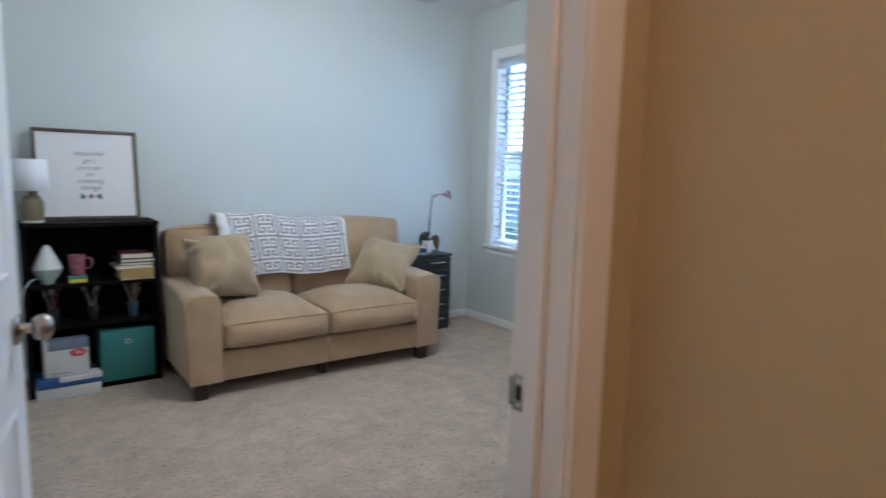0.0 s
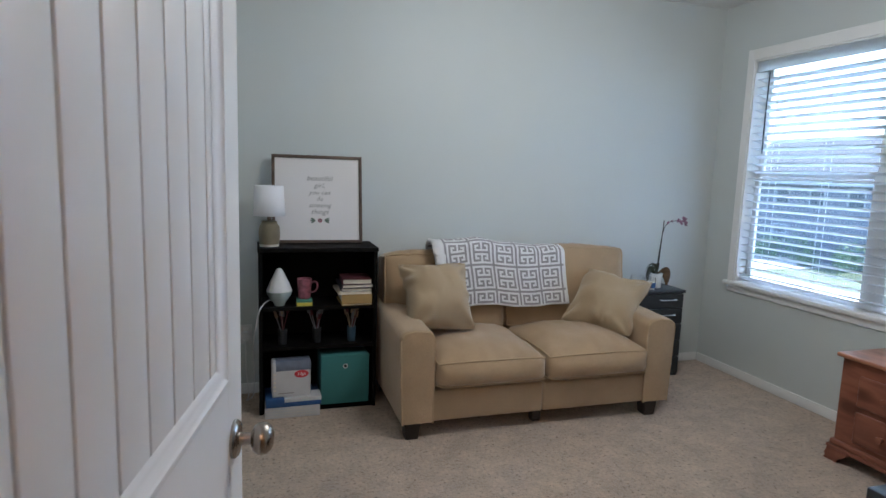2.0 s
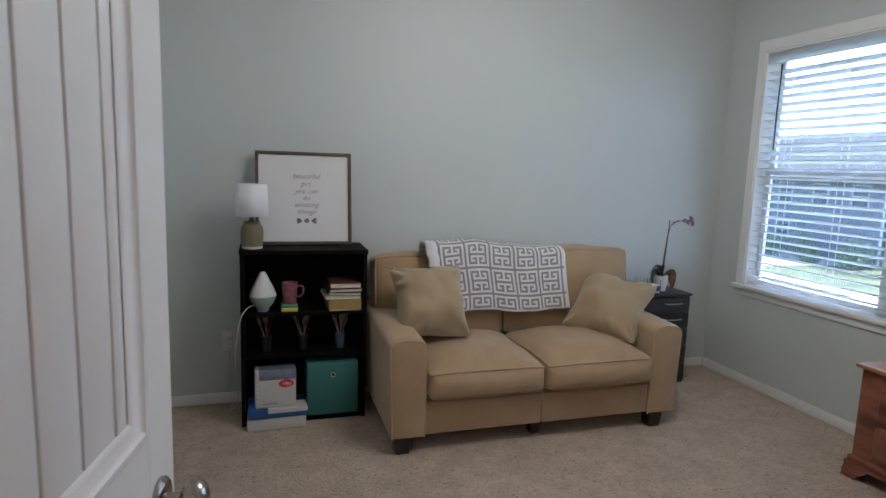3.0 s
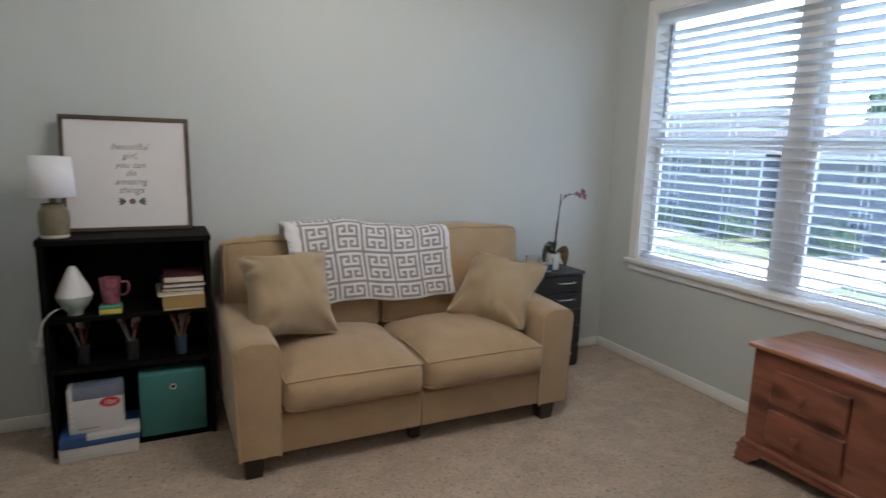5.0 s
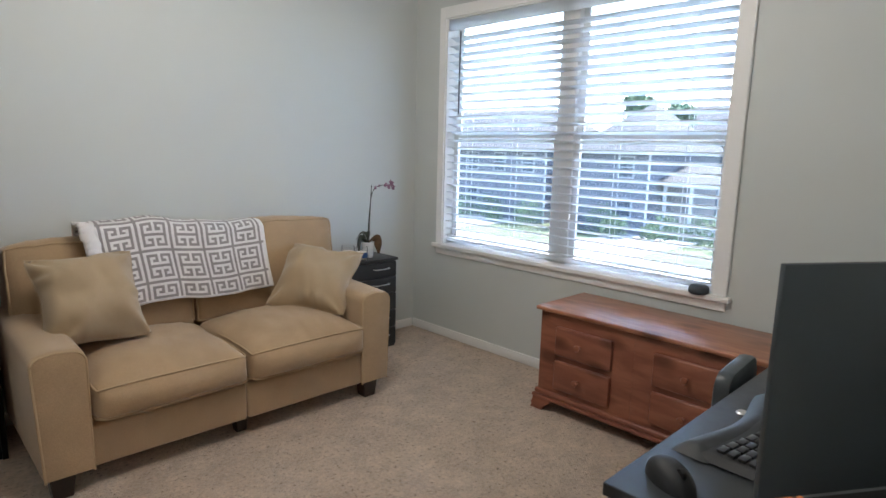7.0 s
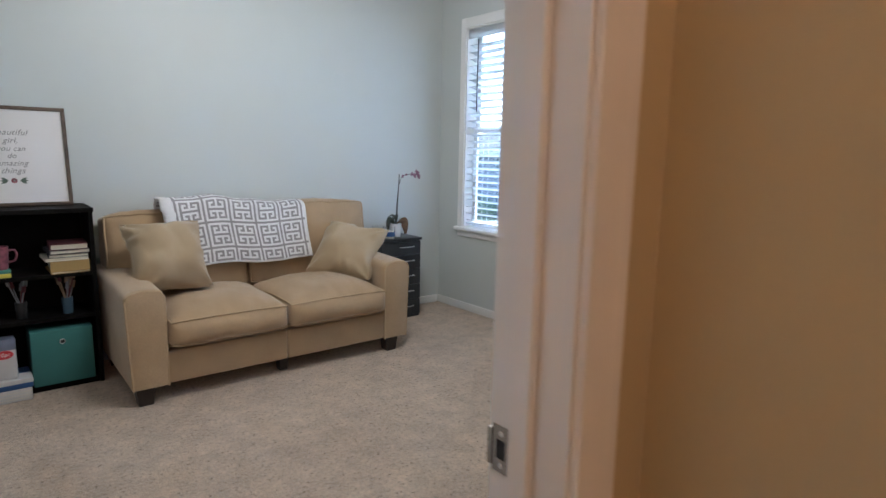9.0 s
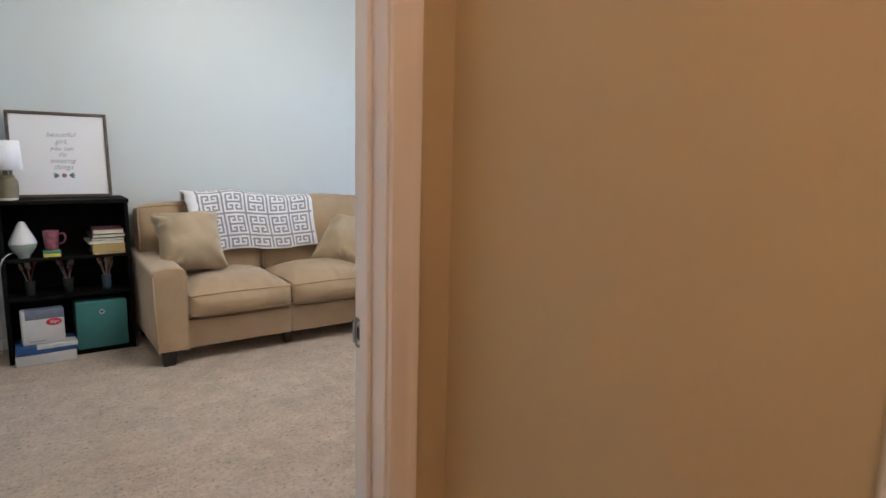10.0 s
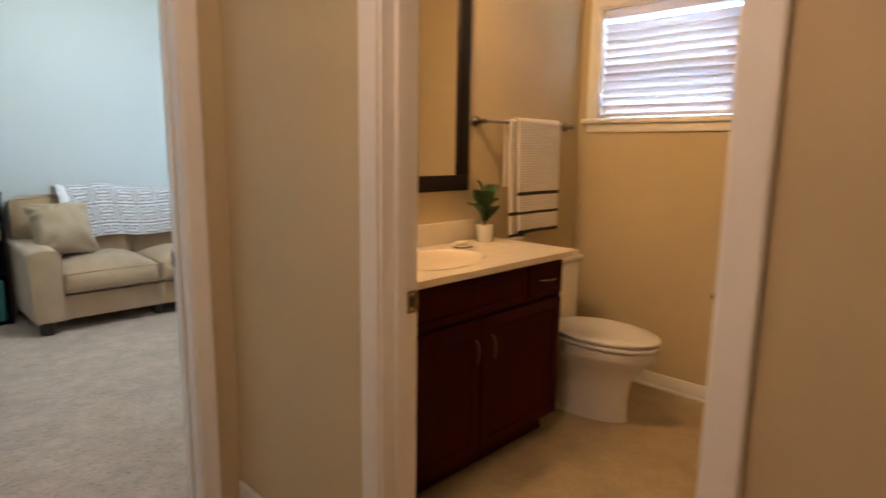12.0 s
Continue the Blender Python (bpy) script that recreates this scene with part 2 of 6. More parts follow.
let_through(M_BLIND, 0.78, (0.90, 0.91, 0.92))
let_through(M_BLIND_THIN, 0.30, (0.80, 0.80, 0.86))
M_SOIL = material("dark_soil", (0.03, 0.022, 0.016), 0.95, bump=0.8, bump_scale=200)
M_RUBBER = material("black_matt_plastic", (0.018, 0.020, 0.023), 0.6, vary=0.1)
M_GREYPLASTIC = material("dark_grey_plastic", (0.032, 0.042, 0.052), 0.55, vary=0.08)
M_MONITOR = material("blue_grey_monitor_plastic", (0.050, 0.062, 0.072), 0.42, vary=0.06)
M_PALM = material("grey_palm_rest", (0.028, 0.033, 0.037), 0.55, vary=0.08, scale=10)
M_KEYS = material("black_key_plastic", (0.030, 0.032, 0.036), 0.35)
M_ORANGE = material("orange_card", (0.70, 0.19, 0.03), 0.6)
M_VANITY = wood_material("dark_cherry_wood", (0.032, 0.0022, 0.0016), (0.045, 0.0034, 0.0024), "z", rough=0.5, knots=False, coat=0.0, spec=0.08)
M_MARBLE = material("cream_cultured_marble", (0.78, 0.72, 0.62), 0.18, vary=0.03, scale=5)
M_MIRROR = material("silvered_mirror", (0.90, 0.90, 0.90), 0.02, 1.0, vary=0.0)
M_MIRRORFRAME = material("espresso_frame_wood", (0.012, 0.008, 0.007), 0.5, spec=0.2, vary=0.2)
M_TOWEL = material("white_waffle_towel", (0.78, 0.75, 0.71), 0.95, spec=0.1, vary=0.05, bump=0.8, bump_scale=260, sheen=0.3)
M_STRIPE = material("dark_towel_stripe", (0.060, 0.050, 0.048), 0.95, spec=0.1, bump=0.5, bump_scale=260)
M_BATHLEAF = material("green_houseplant_leaf", (0.035, 0.085, 0.028), 0.4, vary=0.35, scale=25)
M_TISSUE = material("white_tissue", (0.82, 0.80, 0.77), 0.9, bump=0.3, bump_scale=150)
M_GRASS = material("lawn_grass", (0.050, 0.066, 0.030), 0.9, vary=0.3, scale=0.6, grain=0.3, grain_scale=12, bump=0.5, bump_scale=40)
M_CONCRETE = material("pale_concrete", (0.24, 0.235, 0.22), 0.85, vary=0.1, scale=1.0, grain=0.1, grain_scale=30)
M_ASPHALT = material("grey_asphalt", (0.04, 0.04, 0.042), 0.9, vary=0.15, scale=0.7, grain=0.2, grain_scale=60)
M_SIDING = material("slate_blue_siding", (0.085, 0.090, 0.108), 0.7, vary=0.06)
M_ROOF = material("grey_shingles", (0.036, 0.038, 0.040), 0.9, vary=0.2, scale=4, grain=0.2, grain_scale=20)
M_WHITETRIM = material("white_house_trim", (0.36, 0.37, 0.39), 0.6, vary=0.05)
M_HOUSETRIM = material("grey_house_trim", (0.26, 0.27, 0.29), 0.6, vary=0.1)
M_HOUSEGLASS = material("dark_window_glass", (0.05, 0.06, 0.075), 0.08, vary=0.1)
M_LEAVES = material("tree_leaves", (0.078, 0.115, 0.060), 0.7, vary=0.3, scale=2, island=0.3)
M_BARK = material("tree_bark", (0.10, 0.075, 0.055), 0.9, bump=0.8, bump_scale=40)
M_CARPAINT = material("silver_car_paint", (0.55, 0.56, 0.58), 0.25, 0.3, coat=0.6)


# ---- mesh helpers ----
def box(bm, x0, x1, y0, y1, z0, z1, bevel=0.0, seg=1):
    """Adds a box, with its edges rounded off."""
    vs = [bm.verts.new((x, y, z)) for x in (x0, x1) for y in (y0, y1) for z in (z0, z1)]
    fs = [bm.faces.new([vs[i] for i in q]) for q in ((0, 1, 3, 2), (4, 6, 7, 5), (0, 4, 5, 1), (2, 3, 7, 6), (0, 2, 6, 4), (1, 5, 7, 3))]
    if bevel:
        edges = list({e for f in fs for e in f.edges})
        bmesh.ops.bevel(bm, geom=edges, offset=bevel, segments=seg, affect="EDGES", profile=0.5)
    return bm


def boxed(*a, **k):
    return box(bmesh.new(), *a, **k)


def lathe(profile, seg=24, centre=(0, 0), bm=None):
    """A turned solid from (radius, height) pairs."""
    bm = bm or bmesh.new()
    rings = []
    for r, z in profile:
        if r < 1e-5:
            rings.append([bm.verts.new((centre[0], centre[1], z))])
        else:
            rings.append([bm.verts.new((centre[0] + r * math.cos(2 * math.pi * i / seg), centre[1] + r * math.sin(2 * math.pi * i / seg), z)) for i in range(seg)])
    for a, b in zip(rings, rings[1:]):
        for i in range(seg):
            j = (i + 1) % seg
            if len(a) == 1 and len(b) > 1:
                bm.faces.new((a[0], b[j], b[i]))
            elif len(b) == 1 and len(a) > 1:
                bm.faces.new((a[i], a[j], b[0]))
            elif len(a) > 1:
                bm.faces.new((a[i], a[j], b[j], b[i]))
    return bm


def tube(points, radius, seg=8, bm=None, taper=1.0):
    """A round rod along points."""
    bm = bm or bmesh.new()
    pts = [Vector(p) for p in points]
    rings = []
    for i, p in enumerate(pts):
        d = (pts[min(i + 1, len(pts) - 1)] - pts[max(i - 1, 0)]).normalized()
        side = d.cross(Vector((0, 0, 1)) if abs(d.z) < 0.9 else Vector((1, 0, 0))).normalized()
        up = side.cross(d)
        r = radius * (1 + (taper - 1) * i / max(len(pts) - 1, 1))
        rings.append([bm.verts.new(p + r * (math.cos(2 * math.pi * k / seg) * side + math.sin(2 * math.pi * k / seg) * up)) for k in range(seg)])
    for a, b in zip(rings, rings[1:]):
        for k in range(seg):
            bm.faces.new((a[k], a[(k + 1) % seg], b[(k + 1) % seg], b[k]))
    bm.faces.new(rings[0][::-1])
    bm.faces.new(rings[-1])
    return bm


def sheet(fn, nu, nv, bm=None):
    """A surface of nu by nv cells from fn(u, v), u and v from 0 to 1. Returns the bmesh and its faces by row."""
    bm = bm or bmesh.new()
    vs = [[bm.verts.new(fn(i / nu, j / nv)) for i in range(nu + 1)] for j in range(nv + 1)]
    rows = [[bm.faces.new((vs[j][i], vs[j][i + 1], vs[j + 1][i + 1], vs[j + 1][i])) for i in range(nu)] for j in range(nv)]
    return bm, rows


def mesh_of(name, bm, mat, smooth=True, angle=40):
    bmesh.ops.recalc_face_normals(bm, faces=bm.faces)
    me = bpy.data.meshes.new(name)
    for f in bm.faces:
        f.smooth = smooth
    if smooth:
        for e in bm.edges:
            if len(e.link_faces) == 2 and e.calc_face_angle(0) > radians(angle):
                e.smooth = False
    bm.to_mesh(me)
    bm.free()
    for m in mat if isinstance(mat, (list, tuple)) else [mat]:
        me.materials.append(m)
    return me


def part(name, bm, mat, parent=None, label="", m=None, smooth=True, angle=40):
    ob = new(name, mesh_of(name, bm, mat, smooth, angle))
    if m is not None:
        ob.matrix_basis = m
    if parent is not None:
        ob.parent = parent
    if label:
        tagged(ob, label)
    return ob


def thing(name, m, label, category, group="", kind=""):
    ob = new(name)
    ob.matrix_basis = m if m is not None else Matrix()
    ob.empty_display_size = 0.1
    return tagged(ob, label, category, group, kind)


def structure(name, bm, mat, label="", smooth=True):
    return tagged(part(name, bm, mat, None, label, None, smooth), kind="structure")


def solid(ob, thickness, offset=0.0):
    mod = ob.modifiers.new("thickness", "SOLIDIFY")
    mod.thickness, mod.offset = thickness, offset
    return ob


def smoothed(ob, levels=1):
    mod = ob.modifiers.new("round", "SUBSURF")
    mod.levels = mod.render_levels = levels
    return ob

# ---- the large structure ----
XL, XR, YD, YB, ZC = -0.13, 3.45, 0.924, 4.232, 2.54   # bedroom
YH, XH, XB = 0.808, 1.045, 1.160                       # hall face of the door wall, hall face and bath face of the hall wall
BX, BY, ZH = 3.11, 0.790, 2.44                         # bath window wall, bath back wall, hall and bath ceiling
DX0, DX1, DH = 0.066, 0.904, 2.04                      # bedroom doorway
EY0, EY1 = -0.735, 0.030                               # bath doorway
WY0, WY1, WZ0, WZ1 = 2.080, 3.940, 0.655, 2.150        # bedroom window
VY0, VY1, VZ0, VZ1 = -0.045, 0.690, 1.415, 2.000       # bath window


def wall_with_hole(axis, a0, a1, b0, b1, top, h0, h1, z0, z1):
    """A wall of thickness a0 to a1 along the other axis from b0 to b1, with an opening through it."""
    bm = bmesh.new()

    def put(p0, p1, q0, q1):
        if p1 - p0 > 1e-4 and q1 - q0 > 1e-4:
            if axis == "y":
                box(bm, p0, p1, a0, a1, q0, q1)
            else:
                box(bm, a0, a1, p0, p1, q0, q1)

    put(b0, h0, 0, top)
    put(h1, b1, 0, top)
    put(h0, h1, z1, top)
    put(h0, h1, 0, z0)
    return bm


structure("floor", boxed(XL - 0.12, XR + 0.14, -3.3, YB + 0.12, -0.12, 0), M_CARPET, "beige cut-pile carpet", False)
structure("bath_floor", boxed(XH + 0.03, BX + 0.1, -1.7, BY + 0.01, -0.02, 0.006), M_BATHFLOOR, "tan vinyl bathroom floor", False)
structure("ceiling", boxed(XL - 0.12, XR + 0.14, YD - 0.05, YB + 0.12, ZC, ZC + 0.1), M_CEIL, "white bedroom ceiling", False)
structure("ceiling_hall", boxed(XL - 0.12, BX + 0.14, -3.3, YD - 0.06, ZH, ZH + 0.1), M_CEIL, "white hall and bathroom ceiling", False)
structure("wall_north", boxed(XL - 0.12, XR + 0.14, YB, YB + 0.12, 0, ZC), M_WALL, "pale grey painted wall", False)
structure("wall_west", boxed(XL - 0.12, XL, YD, YB, 0, ZC), M_WALL, "pale grey painted wall", False)
structure("wall_east", wall_with_hole("x", XR, XR + 0.14, YD, YB, ZC, WY0, WY1, WZ0, WZ1), M_WALL, "pale grey painted wall with a window", False)
structure("wall_south", wall_with_hole("y", 0.866, YD, XL - 0.12, XR + 0.14, ZC, DX0 - 0.02, DX1 + 0.02, 0, DH + 0.02), M_WALL, "pale grey painted wall with a doorway", False)
structure("wall_hall_north", wall_with_hole("y", YH, 0.866, XL - 0.12, XB, ZC, DX0 - 0.02, DX1 + 0.02, 0, DH + 0.02), M_HALL, "beige painted hall wall with a doorway", False)
structure("wall_bath_north", boxed(XB, BX + 0.14, BY, 0.866, 0, ZC), M_HALL, "beige painted bathroom wall", False)
structure("wall_hall_east", wall_with_hole("x", XH, XB, -3.3, YH, ZH, EY0 - 0.02, EY1 + 0.02, 0, DH + 0.02), M_HALL, "beige painted hall wall with a doorway", False)
structure("wall_hall_west", boxed(XL - 0.12, XL, -3.3, YH, 0, ZH), M_HALL, "beige painted hall wall", False)
structure("wall_hall_south", boxed(XL - 0.12, XB, -3.42, -3.3, 0, ZH), M_HALL, "beige painted hall wall", False)
structure("wall_bath_east", wall_with_hole("x", BX, BX + 0.14, -1.7, BY, ZH, VY0, VY1, VZ0, VZ1), M_HALL, "beige painted bathroom wall with a window", False)
structure("wall_bath_south", boxed(XB, BX + 0.14, -1.82, -1.7, 0, ZH), M_HALL, "beige painted bathroom wall", False)


def baseboard(name, x0, x1, y0, y1, h=0.085):
    """A moulded skirting board between two points, a thin box with a rounded top and a small quarter round."""
    bm = boxed(x0, x1, y0, y1, 0.0, h, bevel=0.004, seg=2)
    return structure(name, bm, M_TRIM, "white painted baseboard")


T = 0.013
baseboard("baseboard_north", XL + T, XR - T, YB - T, YB, 0.062)
baseboard("baseboard_east", XR - T, XR, YD, YB - T, 0.062)
baseboard("baseboard_west", XL, XL + T, 1.95, YB - T, 0.062)
baseboard("baseboard_south", DX1 + 0.07, XR - T, YD, YD + T, 0.062)
baseboard("baseboard_hall", XH - T, XH, EY1 + 0.07, YH - 0.002)
baseboard("baseboard_hall_south", XH - T, XH, -3.3, EY0 - 0.07)
baseboard("baseboard_bath_east", BX - T, BX, -1.7, BY - T)
tagged(structure("trim_bath_shoe", boxed(BX - T - 0.014, BX - T, -1.7, BY - T, 0.004, 0.022, bevel=0.006, seg=2), M_TRIM, "white quarter-round moulding"))
baseboard("baseboard_bath_north", XB, BX - T, BY - T, BY)


def casing_profile(bm, horizontal, along0, along1, inner, outer, face, out, axis):
    """A moulded casing board with a soft ogee face and a rounded outer edge. face: wall plane, out: +1 or -1 away from it."""
    prof = ((0.0, 0.0), (0.0, 0.008), (0.03, 0.010), (0.12, 0.0105), (0.30, 0.0125), (0.55, 0.0130), (0.70, 0.0150), (0.86, 0.0170), (0.95, 0.0165), (1.0, 0.013), (1.0, 0.0))
    rows = []
    for along in (along0, along1):
        row = []
        for s, t in prof:
            p, f = inner + (outer - inner) * s, face + out * t
            if axis == "y":
                row.append(bm.verts.new((along, f, p) if horizontal else (p, f, along)))
            else:
                row.append(bm.verts.new((f, along, p) if horizontal else (f, p, along)))
        rows.append(row)
    for i in range(len(prof) - 1):
        bm.faces.new((rows[0][i], rows[0][i + 1], rows[1][i + 1], rows[1][i]))
    bm.faces.new(rows[0])
    bm.faces.new(rows[1][::-1])
    return bm


def door_frame(name, axis, b0, b1, a0, a1, stop_at, stop_end, label, trims):
    """Jambs, stops and casings round a doorway from b0 to b1 in a wall from a0 to a1."""
    fr = thing(name, None, label, "door frame", kind="structure")

    def bx(p0, p1, q0, q1, z0, z1, bevel=0.0015):
        return boxed(p0, p1, q0, q1, z0, z1, bevel=bevel) if axis == "y" else boxed(q0, q1, p0, p1, z0, z1, bevel=bevel)

    part("jamb", bx(b0 - 0.019, b0, a0, a1, 0, DH), M_TRIM, fr)
    part("jamb", bx(b1, b1 + 0.019, a0, a1, 0, DH), M_TRIM, fr)
    part("jamb_head", bx(b0 - 0.019, b1 + 0.019, a0, a1, DH, DH + 0.019), M_TRIM, fr)
    part("stop", bx(b0, b0 + 0.011, stop_at, stop_end, 0, DH, 0.003), M_TRIM, fr)
    part("stop", bx(b1 - 0.011, b1, stop_at, stop_end, 0, DH, 0.003), M_TRIM, fr)
    part("stop_head", bx(b0 + 0.011, b1 - 0.011, stop_at, stop_end, DH - 0.011, DH, 0.003), M_TRIM, fr)
    for face, out in trims:
        part("casing", casing_profile(bmesh.new(), False, 0, DH + 0.064, b0 - 0.006, b0 - 0.064, face, out, axis), M_TRIM, fr)
        part("casing", casing_profile(bmesh.new(), False, 0, DH + 0.064, b1 + 0.006, b1 + 0.064, face, out, axis), M_TRIM, fr)
        part("casing_head", casing_profile(bmesh.new(), True, b0 - 0.006, b1 + 0.006, DH + 0.006, DH + 0.064, face, out, axis), M_TRIM, fr)
    return fr


frame_1 = door_frame("door_frame_1", "y", DX0, DX1, YH, YD, 0.855, 0.888, "white painted bedroom door frame with moulded casing", ((YH, -1), (YD, 1)))
frame_2 = door_frame("door_frame_2", "x", EY0, EY1, XH, XB, 1.085, 1.120, "white painted bathroom door frame with moulded casing", ((XH, -1), (XB, 1)))


def strike_plate(parent, m):
    """A lipped latch plate with its hole and two screws, lying in the xz plane, facing -y."""
    bm = bmesh.new()
    for a in ((-0.014, 0.014, 0.012, 0.029), (-0.014, 0.014, -0.029, -0.012), (-0.014, -0.007, -0.012, 0.012), (0.007, 0.014, -0.012, 0.012)):
        box(bm, a[0], a[1], -0.002, 0.0, a[2], a[3])
    box(bm, 0.014, 0.022, -0.004, 0.001, -0.024, 0.024, bevel=0.002, seg=2)
    plate = part("strike_plate", bm, M_NICKEL, parent, "brushed nickel strike plate", m)
    # A black plate paints the shade inside the latch opening.
    part("latch_hole_shade", boxed(-0.007, 0.007, -0.0008, 0.0, -0.012, 0.012), M_RUBBER, plate)
    for z in (0.020, -0.020):
        sc = lathe([(0.0, 0.0012), (0.003, 0.001), (0.0036, 0.0)], 10)
        part("screw", sc, M_STEEL, plate, "", pose(0, -0.002, z, 90))
    return plate


strike_plate(frame_1, pose(DX1 - 0.0005, 0.905, 0.876, 0, 0, -90) @ Matrix.Diagonal((-1, 1, 1, 1)))
strike_plate(frame_2, pose(1.142, EY1 - 0.0005, 0.864))
bm = boxed(1.118, 1.156, EY0, EY0 + 0.003, 0.80, 0.89, bevel=0.0012)
part("hinge_leaf", bm, M_NICKEL, frame_2, "brushed nickel hinge leaf")
part("hinge_leaf", boxed(DX0, DX0 + 0.003, 0.890, 0.925, 0.98, 1.07, bevel=0.0012), M_BRONZE, frame_1, "dark bronze hinge leaf")


# Unseen slab added to keep direct sun off the bedroom blind.
structure("sun_shade_slab", boxed(XR + 0.142, XR + 1.02, 1.05, 9.0, 2.58, 2.76), M_TRIM, "unseen white slab added to shade the bedroom blind")


# ---- panelled doors ----
DOOR_W, DOOR_T, DOOR_H = 0.815, 0.035, 2.02


def moulding(x0, x1, z0, z1, y):
    """A raised frame moulding round a panel, mitred, on the face y (towards -y)."""
    bm = bmesh.new()
    prof = ((0.0, 0.0), (0.005, -0.0035), (0.014, -0.0035), (0.021, 0.0025), (0.030, 0.0045), (0.038, 0.009))
    corners = ((x0, z0, 1, 1), (x1, z0, -1, 1), (x1, z1, -1, -1), (x0, z1, 1, -1))
    rings = [[bm.verts.new((cx + sx * d, y + h, cz + sz * d)) for d, h in prof] for cx, cz, sx, sz in corners]
    for k in range(4):
        a, b = rings[k], rings[(k + 1) % 4]
        for i in range(len(prof) - 1):
            bm.faces.new((a[i], b[i], b[i + 1], a[i + 1]))
    return bm


def panel_door(name, label):
    """x from the hinge edge to the latch edge, y from the face (0) to the back, z up."""
    d = thing(name, None, label, "door", kind="structure")
    stile, top, mid0, mid1, low = 0.0935, 1.900, 0.728, 0.985, 0.165
    W, Tk, H = DOOR_W, DOOR_T, DOOR_H
    for x0, x1 in ((0, stile), (W - stile, W)):
        part("stile", boxed(x0, x1, 0, Tk, 0, H, bevel=0.001), M_DOOR, d)
    for z0, z1 in ((0, low), (mid0, mid1), (top, H)):
        part("rail", boxed(stile, W - stile, 0, Tk, z0, z1), M_DOOR, d)
    for z0, z1 in ((low, mid0), (mid1, top)):
        part("panel_core", boxed(stile, W - stile, 0.014, Tk - 0.014, z0, z1), M_DOOR, d)
        seams = [stile + 0.036] + [0.172 + 0.080 * i for i in range(7)] + [W - stile - 0.036]
        for face in (0, 1):
            y0, y1 = (0.009, 0.0145) if face == 0 else (Tk - 0.0145, Tk - 0.009)
            for p0, p1 in zip(seams, seams[1:]):
                part("bead_plank", boxed(p0 + 0.0026, p1 - 0.0026, y0, y1, z0 + 0.034, z1 - 0.034, bevel=0.0032, seg=2), M_DOOR, d)
        part("panel_moulding", moulding(stile, W - stile, z0, z1, 0.0), M_DOOR, d)
        back = moulding(stile, W - stile, z0, z1, 0.0)
        bmesh.ops.transform(back, matrix=Matrix.Translation((0, Tk, 0)) @ Matrix.Diagonal((1, -1, 1, 1)), verts=back.verts)
        part("panel_moulding", back, M_DOOR, d)
    return d


def knob(parent, x, z, face_y, out):
    """A round knob on its rose; out is -1 or +1 along y."""
    prof_rose = [(0.0, 0.0), (0.0325, 0.0), (0.0325, 0.004), (0.028, 0.009), (0.018, 0.011), (0.0, 0.011)]
    prof_neck = [(0.0, 0.010), (0.012, 0.010), (0.010, 0.020), (0.011, 0.032), (0.0, 0.032)]
    prof_ball = [(0.0, 0.030), (0.013, 0.030), (0.022, 0.034), (0.0265, 0.041), (0.0275, 0.048), (0.0255, 0.056), (0.020, 0.062), (0.012, 0.0655), (0.0, 0.0665)]
    m = pose(x, face_y, z, 90 if out < 0 else -90)
    rose = part("knob_rose", lathe(prof_rose, 32), M_NICKEL, parent, "brushed nickel rose", m)
    part("knob_neck", lathe(prof_neck, 24), M_NICKEL, rose)
    part("knob_ball", lathe(prof_ball, 32), M_NICKEL, rose, "brushed nickel door knob")


def hinge(parent, z):
    """A butt hinge on the hinge edge of the door, its knuckle behind the back face."""
    bm = bmesh.new()
    out = [(DOOR_T - 0.0005, -0.045)]
    for cz, a0 in ((-0.035, -90), (0.035, -180)):
        for k in range(6):
            a = radians(a0 - 18 * k)
            out.append((0.012 + 0.010 * math.cos(a), cz + 0.010 * math.sin(a)))
    out.append((DOOR_T - 0.0005, 0.045))
    a = [bm.verts.new((-0.0025, y, z + dz)) for y, dz in out]
    b = [bm.verts.new((0.0005, y, z + dz)) for y, dz in out]
    bm.faces.new(a)
    bm.faces.new(b[::-1])
    for k in range(len(out)):
        j = (k + 1) % len(out)
        bm.faces.new((a[k], b[k], b[j], a[j]))
    leaf = part("hinge_leaf", bm, M_BRONZE, parent, "dark bronze hinge leaf")
    for i in range(3):
        k = lathe([(0.0, 0), (0.0058, 0), (0.0062, 0.001), (0.0062, 0.0262), (0.0058, 0.0275), (0.0, 0.0275)], 16)
        part("hinge_knuckle", k, M_BRONZE, leaf, "", pose(-0.003, DOOR_T + 0.005, z - 0.043 + i * 0.029))
    tip = lathe([(0.0, 0), (0.0045, 0), (0.0068, 0.003), (0.0045, 0.007), (0.0, 0.008)], 16)
    part("hinge_pin", tip, M_BRONZE, leaf, "", pose(-0.003, DOOR_T + 0.005, z + 0.044))
    for dz, dy in ((0.030, 0.012), (0.0, 0.020), (-0.030, 0.014)):
        part("screw", lathe([(0.0, 0.0014), (0.0035, 0.001), (0.0042, 0.0)], 12), M_STEEL, leaf, "", pose(-0.0025, dy, z + dz, 0, -90))


door_1 = panel_door("door_1", "white panelled bedroom door with beadboard panels, standing open")
knob(door_1, DOOR_W - 0.062, 0.880, 0.0, -1)
knob(door_1, DOOR_W - 0.062, 0.880, DOOR_T, 1)
part("latch_plate", boxed(DOOR_W - 0.0005, DOOR_W + 0.0012, 0.006, 0.029, 0.852, 0.908, bevel=0.0005), M_NICKEL, door_1, "brushed nickel latch plate")
for hz in (0.25, 1.025, 1.80):
    hinge(door_1, hz)
